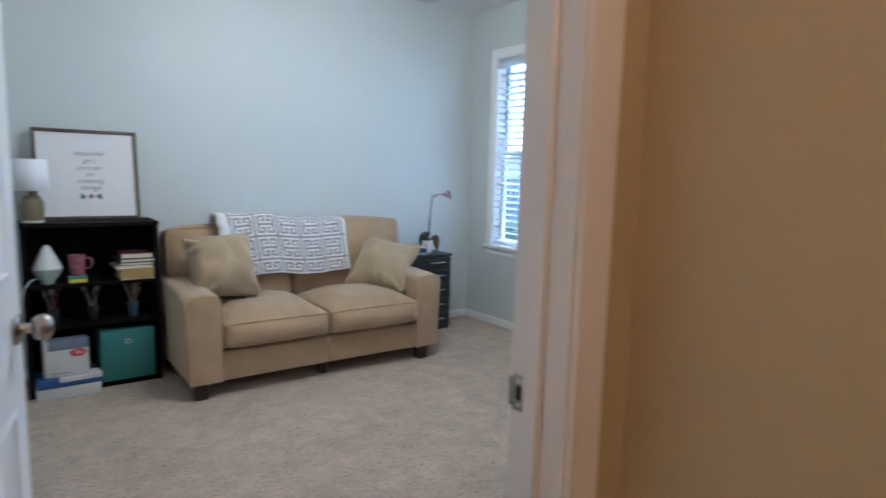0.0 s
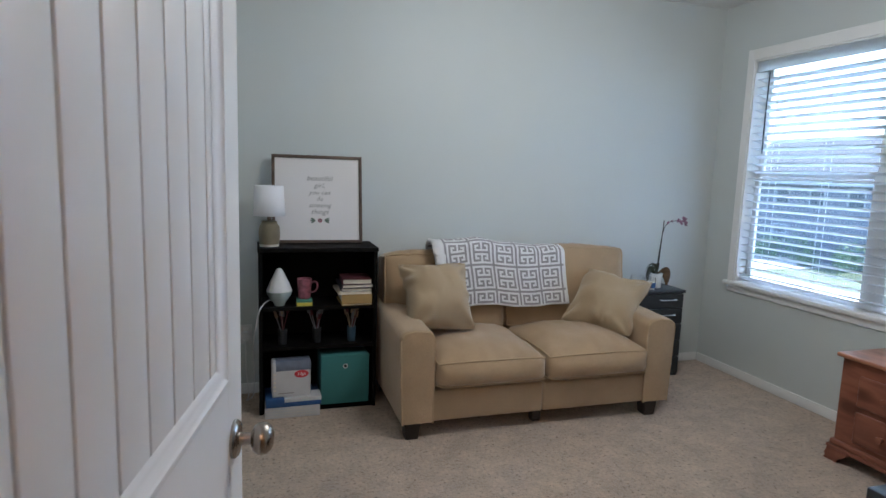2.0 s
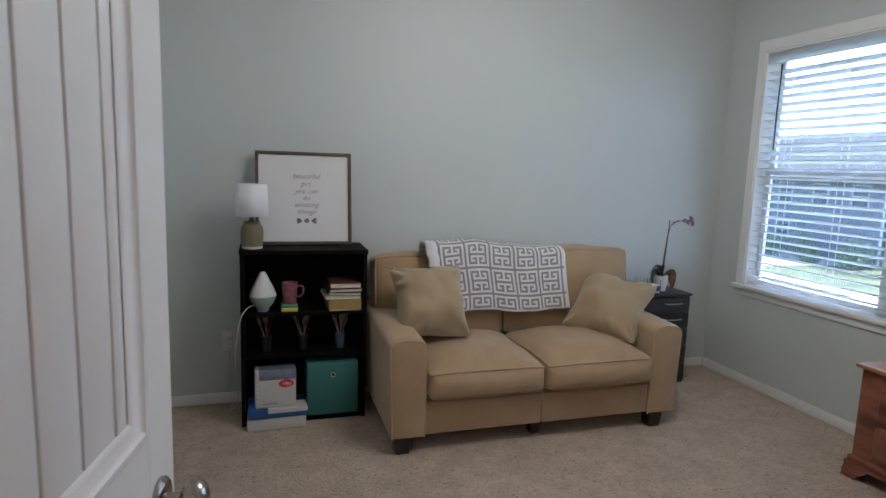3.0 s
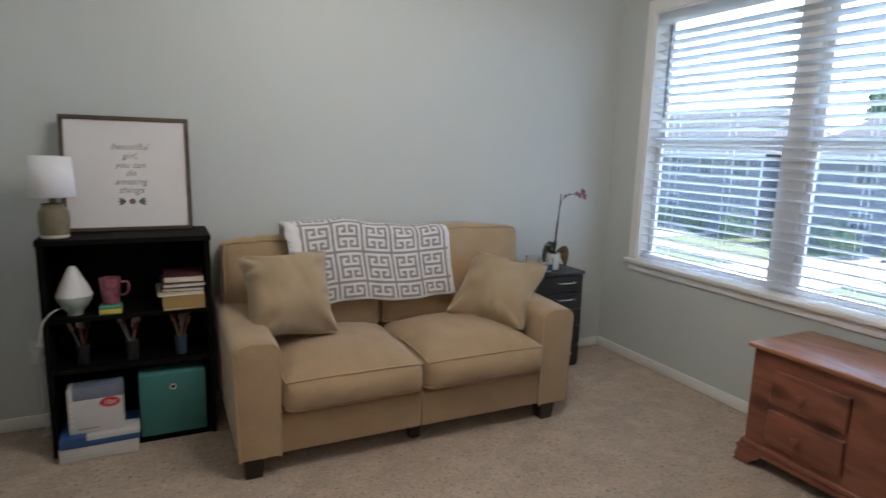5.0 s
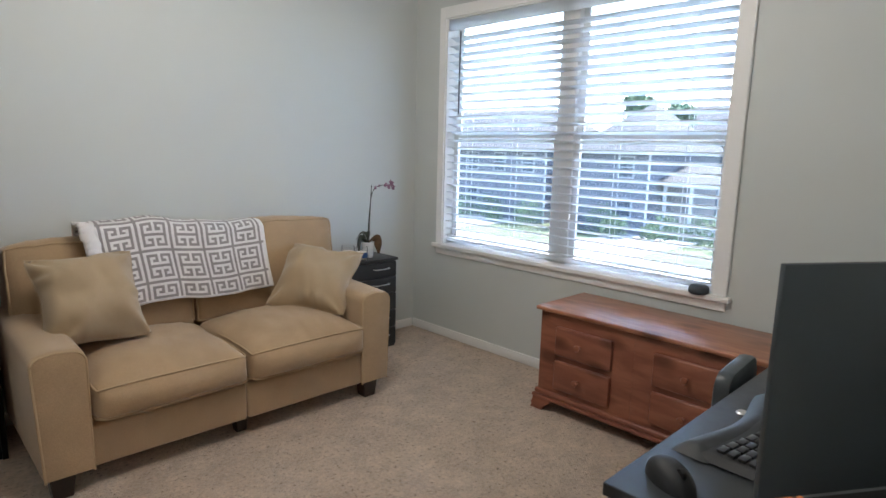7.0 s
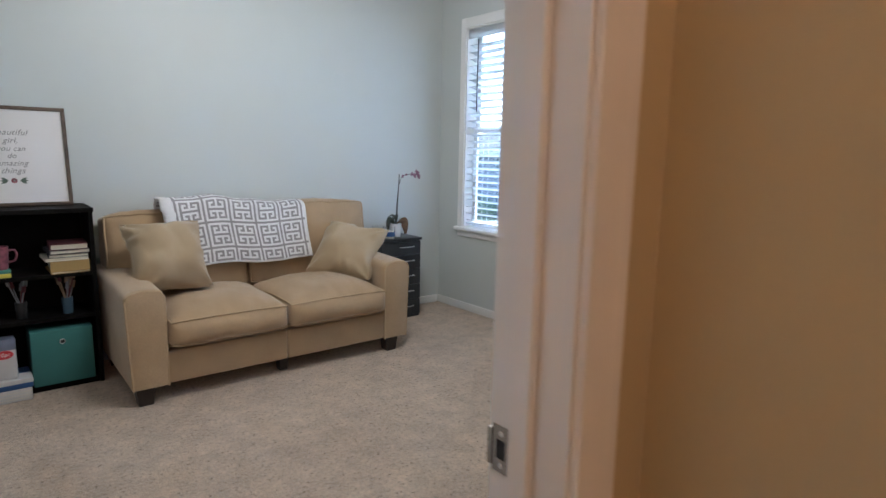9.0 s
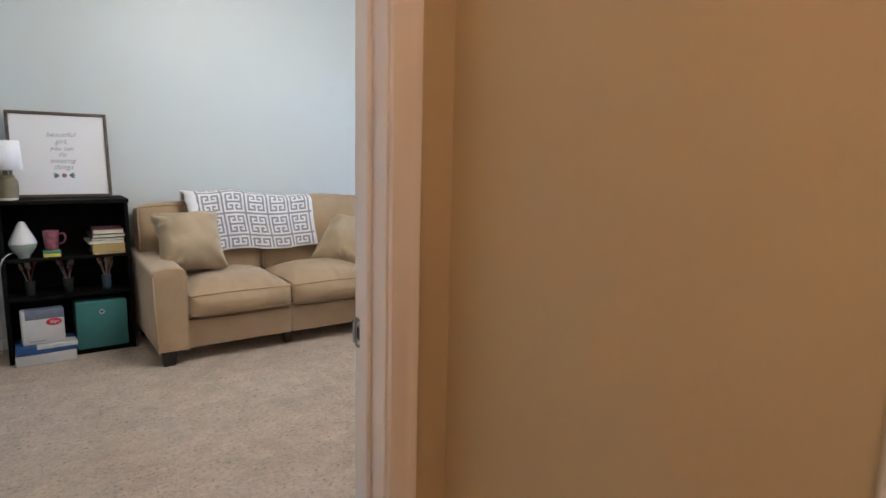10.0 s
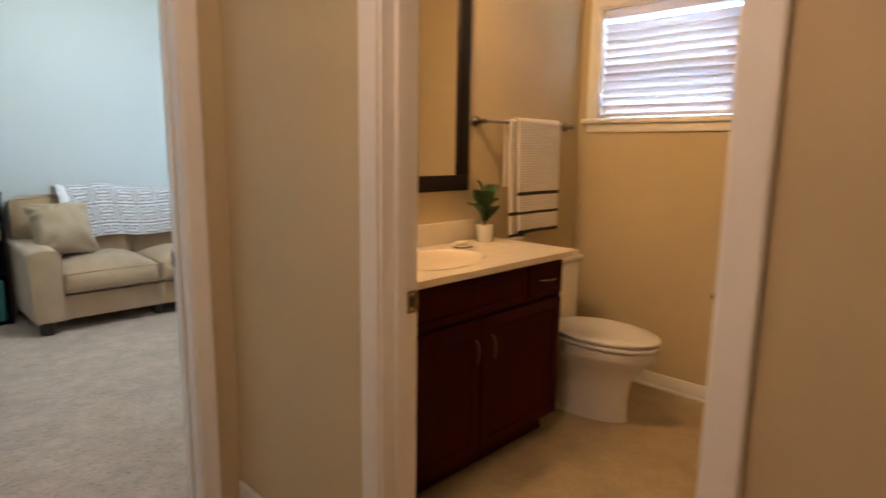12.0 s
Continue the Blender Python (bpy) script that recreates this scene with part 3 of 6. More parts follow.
door_1.matrix_basis = pose(0.120, 0.930, 0.012, 0, 0, 79.7)

closet = panel_door("door_2", "white panelled closet door, closed")
closet.matrix_basis = pose(XL + 0.045, 1.04, 0.012, 0, 0, 90)
cf = thing("door_frame_3", None, "white painted closet door casing", "door frame", kind="structure")
part("casing", casing_profile(bmesh.new(), False, 0, DH + 0.064, 1.86, 1.92, XL, 1, "x"), M_TRIM, cf)
part("casing", casing_profile(bmesh.new(), False, 0, DH + 0.064, 1.03, 0.975, XL, 1, "x"), M_TRIM, cf)
part("casing_head", casing_profile(bmesh.new(), True, 1.03, 1.86, DH + 0.006, DH + 0.064, XL, 1, "x"), M_TRIM, cf)


# ---- windows and blinds ----
def window(name, x, y0, y1, z0, z1, units, label, apron_label):
    """A white window in a wall that faces -x: casing, sill, apron, frames, sashes and panes."""
    w = thing(name, None, label, "window", kind="structure")
    part("reveal", boxed(x, x + 0.14, y0 - 0.001, y0 + 0.014, z0, z1), M_TRIM, w)
    part("reveal", boxed(x, x + 0.14, y1 - 0.014, y1 + 0.001, z0, z1), M_TRIM, w)
    part("reveal_head", boxed(x, x + 0.14, y0 + 0.014, y1 - 0.014, z1 - 0.014, z1 + 0.001), M_TRIM, w)
    part("casing", casing_profile(bmesh.new(), False, z0 - 0.02, z1 + 0.064, y0 - 0.001 + 0.004, y0 - 0.066, x, -1, "x"), M_TRIM, w)
    part("casing", casing_profile(bmesh.new(), False, z0 - 0.02, z1 + 0.064, y1 - 0.004, y1 + 0.046, x, -1, "x"), M_TRIM, w)
    part("casing_head", casing_profile(bmesh.new(), True, y0 - 0.001, y1 + 0.001, z1 - 0.004, z1 + 0.064, x, -1, "x"), M_TRIM, w)
    part("window_sill", boxed(x - 0.040, x + 0.14, y0 - 0.085, y1 + 0.064, z0 - 0.022, z0 + 0.005, bevel=0.006, seg=3), M_TRIM, w, "white painted window sill")
    part("apron", boxed(x - 0.014, x, y0 - 0.062, y1 + 0.044, z0 - 0.068, z0 - 0.022, bevel=0.004, seg=2), M_TRIM, w, apron_label)
    gap = 0.10 if units > 1 else 0
    width = (y1 - y0 - 0.028 - gap * (units - 1)) / units
    gx = x + 0.095
    for u in range(units):
        a = y0 + 0.014 + u * (width + gap)
        b = a + width
        if u:
            part("mullion", boxed(x + 0.072, x + 0.139, a - gap, a, z0, z1 - 0.014, bevel=0.003), M_TRIM, w, "white mullion between the two sashes")
        zm = (z0 + z1) / 2
        for s0, s1, dx in ((z0, zm + 0.02, 0.0), (zm - 0.02, z1 - 0.014, 0.022)):
            fx0, fx1 = gx + dx - 0.012, gx + dx + 0.010
            sash = part("sash", boxed(fx0, fx1, a, a + 0.040, s0, s1, bevel=0.002), M_TRIM, w)
            part("sash_stile", boxed(fx0, fx1, b - 0.040, b, s0, s1, bevel=0.002), M_TRIM, sash)
            part("sash_rail", boxed(fx0, fx1, a + 0.040, b - 0.040, s0, s0 + 0.040, bevel=0.002), M_TRIM, sash)
            part("sash_rail", boxed(fx0, fx1, a + 0.040, b - 0.040, s1 - 0.040, s1, bevel=0.002), M_TRIM, sash)
            pane = part("pane", boxed(gx + dx - 0.002, gx + dx + 0.002, a + 0.036, b - 0.036, s0 + 0.036, s1 - 0.036), M_GLASS, sash, "clear glass pane", None, False)
            pane.visible_shadow = False
    return w


def blind(name, x, y0, y1, z0, z1, pitch, tilt, cords, valance, label, wand_y, mat_):
    """A lowered slatted blind; the slats lie on ladder cords, tilt in degrees raises the room-side edge."""
    b = thing(name, pose(x, 0, 0), label, "window blind")
    if valance:
        part("valance", boxed(-0.040, -0.028, y0, y1, z1 - valance, z1, bevel=0.004, seg=2), mat_, b, "white valance")
    part("headrail", boxed(-0.026, 0.026, y0, y1, z1 - 0.045, z1, bevel=0.003), mat_, b)
    me = None
    n = int((z1 - max(valance, 0.05) - 0.02 - (z0 + 0.03)) / pitch)
    for i in range(n + 1):
        if me is None:
            half, c = 0.0315, 0.0060

            def cross(u, v):
                s = (u - 0.5) * 2
                return (s * half, y0 + 0.004 + (y1 - y0 - 0.008) * v, c * (1 - s * s))

            bm, _ = sheet(cross, 6, 1)
            top = list(bm.faces)
            r = bmesh.ops.extrude_face_region(bm, geom=top)
            for v in [g for g in r["geom"] if isinstance(g, bmesh.types.BMVert)]:
                v.co.z -= 0.0050
            me = mesh_of("slat", bm, mat_)
        ob = new("slat", me)
        ob.parent = b
        sag = 0.5 * math.sin(i * 1.7)
        ob.matrix_basis = pose(0, 0, z0 + 0.040 + i * pitch, 0, tilt + sag)
    part("bottom_rail", boxed(-0.026, 0.026, y0 + 0.002, y1 - 0.002, z0 + 0.006, z0 + 0.024, bevel=0.004, seg=2), mat_, b)
    for y in cords:
        for dx in (-0.026, 0.026):
            part("ladder_cord", tube([(dx, y, z0 + 0.02), (dx, y, z1 - 0.04)], 0.0012, 5), mat_, b)
    if wand_y is not None:
        part("tilt_wand", tube([(-0.036, wand_y, z1 - valance - 0.01), (-0.040, wand_y, z1 - valance - 0.30), (-0.038, wand_y, z1 - valance - 0.53)], 0.0042, 8), M_GREYPLASTIC, b, "grey tilt wand")
    return b


window("window_1", XR, WY0, WY1, WZ0, WZ1, 2, "white double window looking on the street", "white painted apron board")
blind("window_blind", XR + 0.044, WY0 + 0.018, WY1 - 0.018, WZ0 + 0.02, WZ1 - 0.016, 0.0500, 12.5, (2.28, 2.66, 3.36, 3.74), 0.070, "white wide-slat blind lowered over the bedroom window", 3.815, M_BLIND)
window("window_2", BX, VY0, VY1, VZ0, VZ1, 1, "small white bathroom window", "white painted apron board")
blind("window_blind", BX + 0.044, VY0 + 0.018, VY1 - 0.018, VZ0 + 0.010, VZ1 - 0.016, 0.0420, 58.0, (0.075, 0.57), 0.0, "white slatted blind closed over the bathroom window", None, M_BLIND_THIN)


# ---- bedroom: the loveseat ----
def cushion(x0, x1, y0, y1, z0, z1, puff, round_=0.045, nx=14, ny=12, nz=5, front=0.0):
    """A stuffed box cushion: a rounded box whose top, bottom and front bulge. Returns it and a function that places a point of the box on it."""
    bm = bmesh.new()
    cx, cy, cz = (x0 + x1) / 2, (y0 + y1) / 2, (z0 + z1) / 2
    hx, hy, hz = (x1 - x0) / 2, (y1 - y0) / 2, (z1 - z0) / 2

    def shape(p):
        q = Vector((max(-hx + round_, min(hx - round_, p.x)), max(-hy + round_, min(hy - round_, p.y)), max(-hz + round_, min(hz - round_, p.z))))
        d = p - q
        if d.length > 1e-6:
            p = q + d.normalized() * min(round_, d.length) if d.length > round_ else p
        fx, fy, fz = 1 - (p.x / hx) ** 2, 1 - (p.y / hy) ** 2, 1 - (p.z / hz) ** 2
        swell = puff * (1 - abs(p.x / hx) ** 3.2) * (1 - abs(p.y / hy) ** 3.2)
        out = Vector(p)
        out.z += swell * (1 if p.z > 0 else -0.15)
        if p.y < 0:
            out.y -= front * max(fz, 0) * (1 - (p.x / hx) ** 6)
        n = noise.noise(Vector((p.x * 5 + x0 * 7, p.y * 5, p.z * 5))) * 0.006
        rim = max(abs(p.x / hx), abs(p.z / hz)) ** 6
        n += noise.noise(Vector((p.x * 30 + x0, p.y * 9, p.z * 24))) * (0.0022 + 0.0040 * rim)
        gather = math.exp(-((p.y / hy + 0.86) / 0.16) ** 2) * max(0.0, p.z / hz) if front and hy > 0.2 else 0.0
        n += 0.0060 * gather * noise.noise(Vector((p.x * 34 + x0 * 3, p.y * 6, 1.7)))
        n += 0.010 * noise.noise(Vector((p.x * 2.6 + x0 * 5, p.y * 2.6, p.z * 2.6)))
        return Vector((cx, cy, cz)) + out + out.normalized() * n

    grid = {}

    def vert(i, j, k):
        if (i, j, k) not in grid:
            grid[i, j, k] = bm.verts.new(shape(Vector((-hx + 2 * hx * i / nx, -hy + 2 * hy * j / ny, -hz + 2 * hz * k / nz))))
        return grid[i, j, k]

    for i in range(nx):
        for j in range(ny):
            for k in (0, nz):
                bm.faces.new([vert(*q) for q in ((i, j, k), (i + 1, j, k), (i + 1, j + 1, k), (i, j + 1, k))])
        for k in range(nz):
            for j in (0, ny):
                bm.faces.new([vert(*q) for q in ((i, j, k), (i + 1, j, k), (i + 1, j, k + 1), (i, j, k + 1))])
    for j in range(ny):
        for k in range(nz):
            for i in (0, nx):
                bm.faces.new([vert(*q) for q in ((i, j, k), (i, j + 1, k), (i, j + 1, k + 1), (i, j, k + 1))])
    return bm, lambda a, b, c: shape(Vector((a * hx, b * hy, c * hz)))


def arm_mesh(x0, x1, y0, y1, z0, z1, outer):
    """A track arm with a softly rounded top that dips a little towards the front, its outer side flaring upwards."""
    prof = []
    w = x1 - x0
    r = 0.045
    prof.append((x0, z0))
    prof.extend((x0, z0 + (z1 - r - z0) * k / 6) for k in range(1, 6))
    for i in range(7):
        a = math.pi - i * math.pi / 12
        prof.append((x0 + r + r * math.cos(a), z1 - r + r * math.sin(a)))
    prof.append(((x0 + x1) / 2, z1 + 0.006))
    for i in range(7):
        a = math.pi / 2 - i * math.pi / 12
        prof.append((x1 - r + r * math.cos(a), z1 - r + r * math.sin(a)))
    prof.extend((x1, z0 + (z1 - r - z0) * k / 6) for k in range(5, 0, -1))
    prof.append((x1, z0))
    bm = bmesh.new()
    rings = []
    ys = [y0, y0 + 0.004, y0 + 0.010, y0 + 0.03] + [y0 + 0.03 + (y1 - y0 - 0.03) * k / 10 for k in range(1, 11)]
    for n, y in enumerate(ys):
        inset = (0.010, 0.004, 0.001)[n] if n < 3 else 0.0
        ring = []
        for x, z in prof:
            flare = outer * 0.018 * (z - z0) / (z1 - z0) if (x > (x0 + x1) / 2) == (outer > 0) else 0.0
            sx = x + (inset if x < (x0 + x1) / 2 else -inset) + flare
            rise = 0.018 * math.sin(math.pi / 2 * min(1, (y - y0) / 0.6)) * max(0, (z - z0) / (z1 - z0))
            ring.append(bm.verts.new((sx, y, z - (inset if z > z0 + 0.02 else 0) + rise)))
        rings.append(ring)
    for a, b in zip(rings, rings[1:]):
        for i in range(len(prof) - 1):
            bm.faces.new((a[i], a[i + 1], b[i + 1], b[i]))
    bm.faces.new(rings[0])
    bm.faces.new(rings[-1][::-1])
    for a, b in zip(rings, rings[1:]):
        bm.faces.new((a[-1], a[0], b[0], b[-1]))
    return bm, prof


SX0, SX1, SY0, SY1 = 0.968, 2.536, 3.395, 4.205
ARM_W, ARM_Z = 0.165, 0.562
sofa = thing("loveseat", None, "tan microfibre two-seat loveseat with piped cushions and dark block legs", "sofa")
SMID = 1.748
part("base_frame", boxed(SX0 + 0.02, SX1 - 0.02, SY0 + 0.06, SY1 - 0.02, 0.088, 0.30, bevel=0.01), M_SOFA, sofa)
for x0, x1 in ((SX0 + ARM_W - 0.004, SMID - 0.002), (SMID + 0.002, SX1 - ARM_W + 0.004)):
    part("front_panel", boxed(x0, x1, SY0 + 0.012, SY0 + 0.075, 0.086, 0.250, bevel=0.012, seg=3), M_SOFA, sofa)
    part("back_rest_frame", boxed(x0, x1, SY1 - 0.16, SY1, 0.28, 0.80, bevel=0.03, seg=3), M_SOFA, sofa)
for side, x0, x1 in ((-1, SX0, SX0 + ARM_W), (1, SX1 - ARM_W, SX1)):
    bm, prof = arm_mesh(x0, x1, SY0, SY1 - 0.03, 0.088, ARM_Z, side)
    arm = part("armrest", bm, M_SOFA, sofa)
    edge = [(x + (0.004 if x < (x0 + x1) / 2 else -0.004) + (side * 0.018 * (z - 0.088) / (ARM_Z - 0.088) if (x > (x0 + x1) / 2) == (side > 0) else 0), SY0 + 0.004, z - 0.006) for x, z in prof]
    part("piping", tube(edge, 0.0050, 6), M_PIPING, arm, "tan piping")
for x0, x1 in ((SX0 + ARM_W + 0.004, SMID - 0.003), (SMID + 0.003, SX1 - ARM_W - 0.004)):
    bm, on = cushion(x0, x1, SY0 - 0.026, 3.98, 0.270, 0.404, 0.074, 0.036, 26, 22, 10, 0.032)
    seat = part("seat_cushion", bm, M_SOFA, sofa, "", None, True, 60)
    for c in (1, -1):
        run = [(-1, 0.2 - 0.1 * i, c) for i in range(12)] + [(-1 + i / 20, -1, c) for i in range(41)] + [(1, -0.9 + 0.1 * i, c) for i in range(12)]
        pts = [on(*q) + Vector((0.002 * q[0] * (abs(q[0]) == 1), -0.003, 0.002 * c)) for q in run]
        part("piping", tube(pts, 0.0046, 7), M_PIPING, seat, "tan piping")
for x0, x1, top in ((0.985, SMID - 0.004, 0.842), (SMID + 0.004, 2.585, 0.868)):
    bm, on = cushion(x0, x1, -0.095, 0.095, 0.0, top - 0.385, 0.030, 0.034, 28, 10, 22, 0.052)
    back = part("back_cushion", bm, M_SOFA, sofa, "", pose(0, 4.049, 0.395, -7), True, 60)
    for b_ in (-1, 1):
        ring = [(-1 + i / 12, b_, 1) for i in range(24)] + [(1, b_, 1 - i / 12) for i in range(24)] + [(1 - i / 12, b_, -1) for i in range(24)] + [(-1, b_, -1 + i / 12) for i in range(25)]
        part("piping", tube([on(*q) + Vector((0.002 * q[0] * (abs(q[0]) == 1), 0.002 * b_, 0.003 * q[2])) for q in ring], 0.0048, 7), M_PIPING, back, "tan piping")


def leg(x, y, wide=0.036, h=0.09):
    bm = bmesh.new()
    lo = [bm.verts.new((x + dx * wide * 0.78, y + dy * wide * 0.78, 0)) for dx, dy in ((-1, -1), (1, -1), (1, 1), (-1, 1))]
    hi = [bm.verts.new((x + dx * wide, y + dy * wide, h)) for dx, dy in ((-1, -1), (1, -1), (1, 1), (-1, 1))]
    for i in range(4):
        bm.faces.new((lo[i], lo[(i + 1) % 4], hi[(i + 1) % 4], hi[i]))
    bm.faces.new(lo[::-1])
    bm.faces.new(hi)
    bmesh.ops.bevel(bm, geom=list(bm.edges), offset=0.003, segments=1, affect="EDGES")
    return bm


for lx, ly in ((1.025, 3.440), (2.430, 3.440), (1.025, 4.13), (2.47, 4.13)):
    part("leg", leg(lx, ly, 0.042), M_LEG, sofa, "black wooden block leg")
part("leg", leg(SMID, 3.50, 0.03, 0.09), M_LEG, sofa, "black wooden block leg")


# ---- blanket with a Greek key pattern ----
KEY = ("############", "#...........", "#.####.####.", "#.#..#.#..#.", "#.#.##.##.#.", "#.#.......#.",
       "#.#########.", "#.#.......#.", "#.#.##.##.#.", "#.#..#.#..#.", "#.####.####.", "#...........")
CELL = 0.0122


def throw_blanket():
    nu, nv = 68, 60
    length = nv * CELL

    def hang(u, v):
        """v runs from the front hem over the top to the back."""
        s = v * length
        x = 1.262 + 0.845 * u + 0.040 * (1 - v) * 0.6 + 0.006 * math.sin(9 * v + 3 * u)
        front = 0.335 + 0.012 * math.sin(3.0 * u + 0.6) - 0.028 * u
        wave = 0.006 * math.sin(14 * u + 2.0) + 0.005 * math.sin(31 * u + 5 * v)
        top = 0.905 + 0.024 * math.exp(-((u - 0.32) / 0.22) ** 2) - 0.012 * u + 0.007 - 0.007 * math.tanh((u - 0.55) / 0.16)
        if s < front:
            k = (front - s) / front
            y = 3.952 - 0.036 * math.sin(k * math.pi / 2) - 0.038 * k + wave * (0.3 + k)
            z = top - 0.035 - (front - s) * 0.985
        elif s < front + 0.17:
            k = (s - front) / 0.17
            a = k * math.pi
            y = 3.952 + 0.090 * (1 - math.cos(a)) * 0.95 + wave * 0.4
            z = top - 0.035 + 0.042 * math.sin(a) + 0.004 * math.sin(22 * u)
        else:
            y = 4.128 + wave * 0.3
            z = top - 0.035 - (s - front - 0.17) * 0.95
        return (x, y, z)

    bm, rows = sheet(hang, nu, nv)
    for j, row in enumerate(rows):
        for i, f in enumerate(row):
            f.material_index = 1 if 1 <= i < nu - 1 and j >= 1 and KEY[(j + 5) % 12][(i + 7) % 12] == "#" else 0
    ob = part("throw_blanket", bm, [M_FLEECE, M_FLEECE_GREY], None, "", None, True, 80)
    solid(ob, 0.010, 1.0)
    tagged(ob, "white fleece throw with grey Greek key pattern over the loveseat", "blanket")
    fold, _ = sheet(lambda u, v: (1.235 + 0.055 * u + 0.05 * (1 - v) + 0.004 * math.sin(20 * v), 3.945 - 0.055 * (1 - v) + 0.14 * max(0, v - 0.72) - 0.008 * math.sin(u * math.pi), 0.775 + 0.165 * min(v, 0.75) / 0.75 + 0.006 * math.sin(60 * v) * (1 - u)), 6, 30)
    solid(part("folded_edge", fold, M_FLEECE, ob, "folded white hem"), 0.012, 1.0)
    return ob


throw_blanket()


# ---- throw pillows ----
def throw_pillow(m, label, w=0.40, h=0.38, thick=0.070, seed=0):
    n = 44

    def side(sign):
        def fn(u, v):
            s, t = 2 * u - 1, 2 * v - 1
            pinch = 1 - 0.095 * (1 - abs(t) ** 1.8) * abs(s) ** 3
            pinch2 = 1 - 0.095 * (1 - abs(s) ** 1.8) * abs(t) ** 3
            body = max(0, 1 - abs(s) ** 2.6) ** 0.62 * max(0, 1 - abs(t) ** 2.6) ** 0.62
            r = math.hypot(s, t)
            fan = sum(math.exp(-((1 - cs * s) ** 2 + (1 - ct * t) ** 2) / 0.30) * math.sin(7 * math.atan2(1.05 - ct * t, 1.05 - cs * s) + seed + cs) for cs in (-1, 1) for ct in (-1, 1))
            edge = sum(math.exp(-((1 - d) / 0.22) ** 2) * math.sin(k * 11.0 + seed * 1.7 + 2.0 * math.sin(5 * k + seed)) * max(0, math.sin(k * 1.9 + seed)) for d, k in ((s, t), (-s, t + 3.1), (-t, s + 1.3), (t, s + 5.2)))
            body *= 1 + 0.40 * noise.noise(Vector((s * 0.9 + seed * 2, t * 0.9, 7.0)))
            wr = 0.024 * fan + 0.026 * edge + 0.004 * noise.noise(Vector((s * 4.2 + t * 1.5 + seed, t * 1.4, sign * 5))) + 0.026 * noise.noise(Vector((s * 1.6 + seed, t * 1.6, sign)))
            sx = 0.016 * noise.noise(Vector((s * 1.3 + seed * 3, t * 1.3, 4.0)))
            sz = 0.016 * noise.noise(Vector((s * 1.3 + seed * 3, t * 1.3, 9.0)))
            return (s * w / 2 * pinch + sx, sign * (thick * body + wr * body ** 0.4), t * h / 2 * pinch2 + sz)
        return fn

    bm, _ = sheet(side(-1), n, n)
    sheet(side(1), n, n, bm)
    bmesh.ops.remove_doubles(bm, verts=bm.verts, dist=0.0015)
    p = part("throw_pillow", bm, M_PILLOW, None, "", m, True, 70)
    tagged(p, label, "pillow", "pillows on the loveseat")
    pts = []
    for i in range(81):
        a = 2 * math.pi * i / 80
        c, s = math.cos(a), math.sin(a)
        k = (abs(c) ** 26 + abs(s) ** 26) ** (-1 / 26)
        x, z = c * k, s * k
        nx = 0.016 * noise.noise(Vector((x * 1.3 + seed * 3, z * 1.3, 4.0)))
        nz = 0.016 * noise.noise(Vector((x * 1.3 + seed * 3, z * 1.3, 9.0)))
        pts.append((x * w / 2 * (1 - 0.095 * (1 - abs(z) ** 1.8) * abs(x) ** 3) + nx, 0, z * h / 2 * (1 - 0.095 * (1 - abs(x) ** 1.8) * abs(z) ** 3) + nz))
    part("piping", tube(pts, 0.0030, 6), M_PILLOW, p)
    return p


throw_pillow(pose(1.230, 3.738, 0.662, -31, 0, 2), "beige square throw pillow leaning against the back cushion", 0.390, 0.395, 0.125, 1)
throw_pillow(pose(2.322, 3.745, 0.598, -50, 4.6, -51), "beige square throw pillow slumped against the armrest", 0.420, 0.420, 0.115, 5)


# ---- bookcase and what stands on it ----
KX0, KX1, KY0, KY1, KZ = 0.289, 0.926, 3.880, 4.180, 0.918
bookcase = thing("bookcase", None, "low black-brown bookcase with three shelves, half full", "bookcase")
part("side_panel", boxed(KX0, KX0 + 0.020, KY0, KY1, 0, KZ - 0.022, bevel=0.001), M_BLACK, bookcase)
part("side_panel", boxed(KX1 - 0.020, KX1, KY0, KY1, 0, KZ - 0.022, bevel=0.001), M_BLACK, bookcase)
part("top_panel", boxed(KX0 - 0.004, KX1 + 0.004, KY0 - 0.006, KY1, KZ - 0.022, KZ, bevel=0.0015), M_BLACK, bookcase)
part("back_panel", boxed(KX0 + 0.020, KX1 - 0.020, KY1 - 0.006, KY1, 0.01, KZ - 0.022), M_BLACK, bookcase)
for z in (0.015, 0.355, 0.575):
    part("shelf", boxed(KX0 + 0.020, KX1 - 0.020, KY0 + 0.006, KY1 - 0.006, z, z + 0.018, bevel=0.001), M_BLACK, bookcase)
part("toe_board", boxed(KX0 + 0.020, KX1 - 0.020, KY0 + 0.012, KY0 + 0.026, 0, 0.015), M_BLACK, bookcase)

# framed print
PW, PH = 0.508, 0.502
pic = thing("framed_print", pose(0.618, 4.090, KZ + 0.001, -9), "brown-framed white print with grey handwriting, leaning on the wall", "picture frame")
for name, a in (("frame_side", (-PW / 2, -PW / 2 + 0.017, -0.012, 0.012, 0.017, PH - 0.017)), ("frame_side", (PW / 2 - 0.017, PW / 2, -0.012, 0.012, 0.017, PH - 0.017)),
                ("frame_rail", (-PW / 2, PW / 2, -0.012, 0.012, 0, 0.017)), ("frame_rail", (-PW / 2, PW / 2, -0.012, 0.012, PH - 0.017, PH))):
    part(name, boxed(*a, bevel=0.002), M_FRAME, pic)
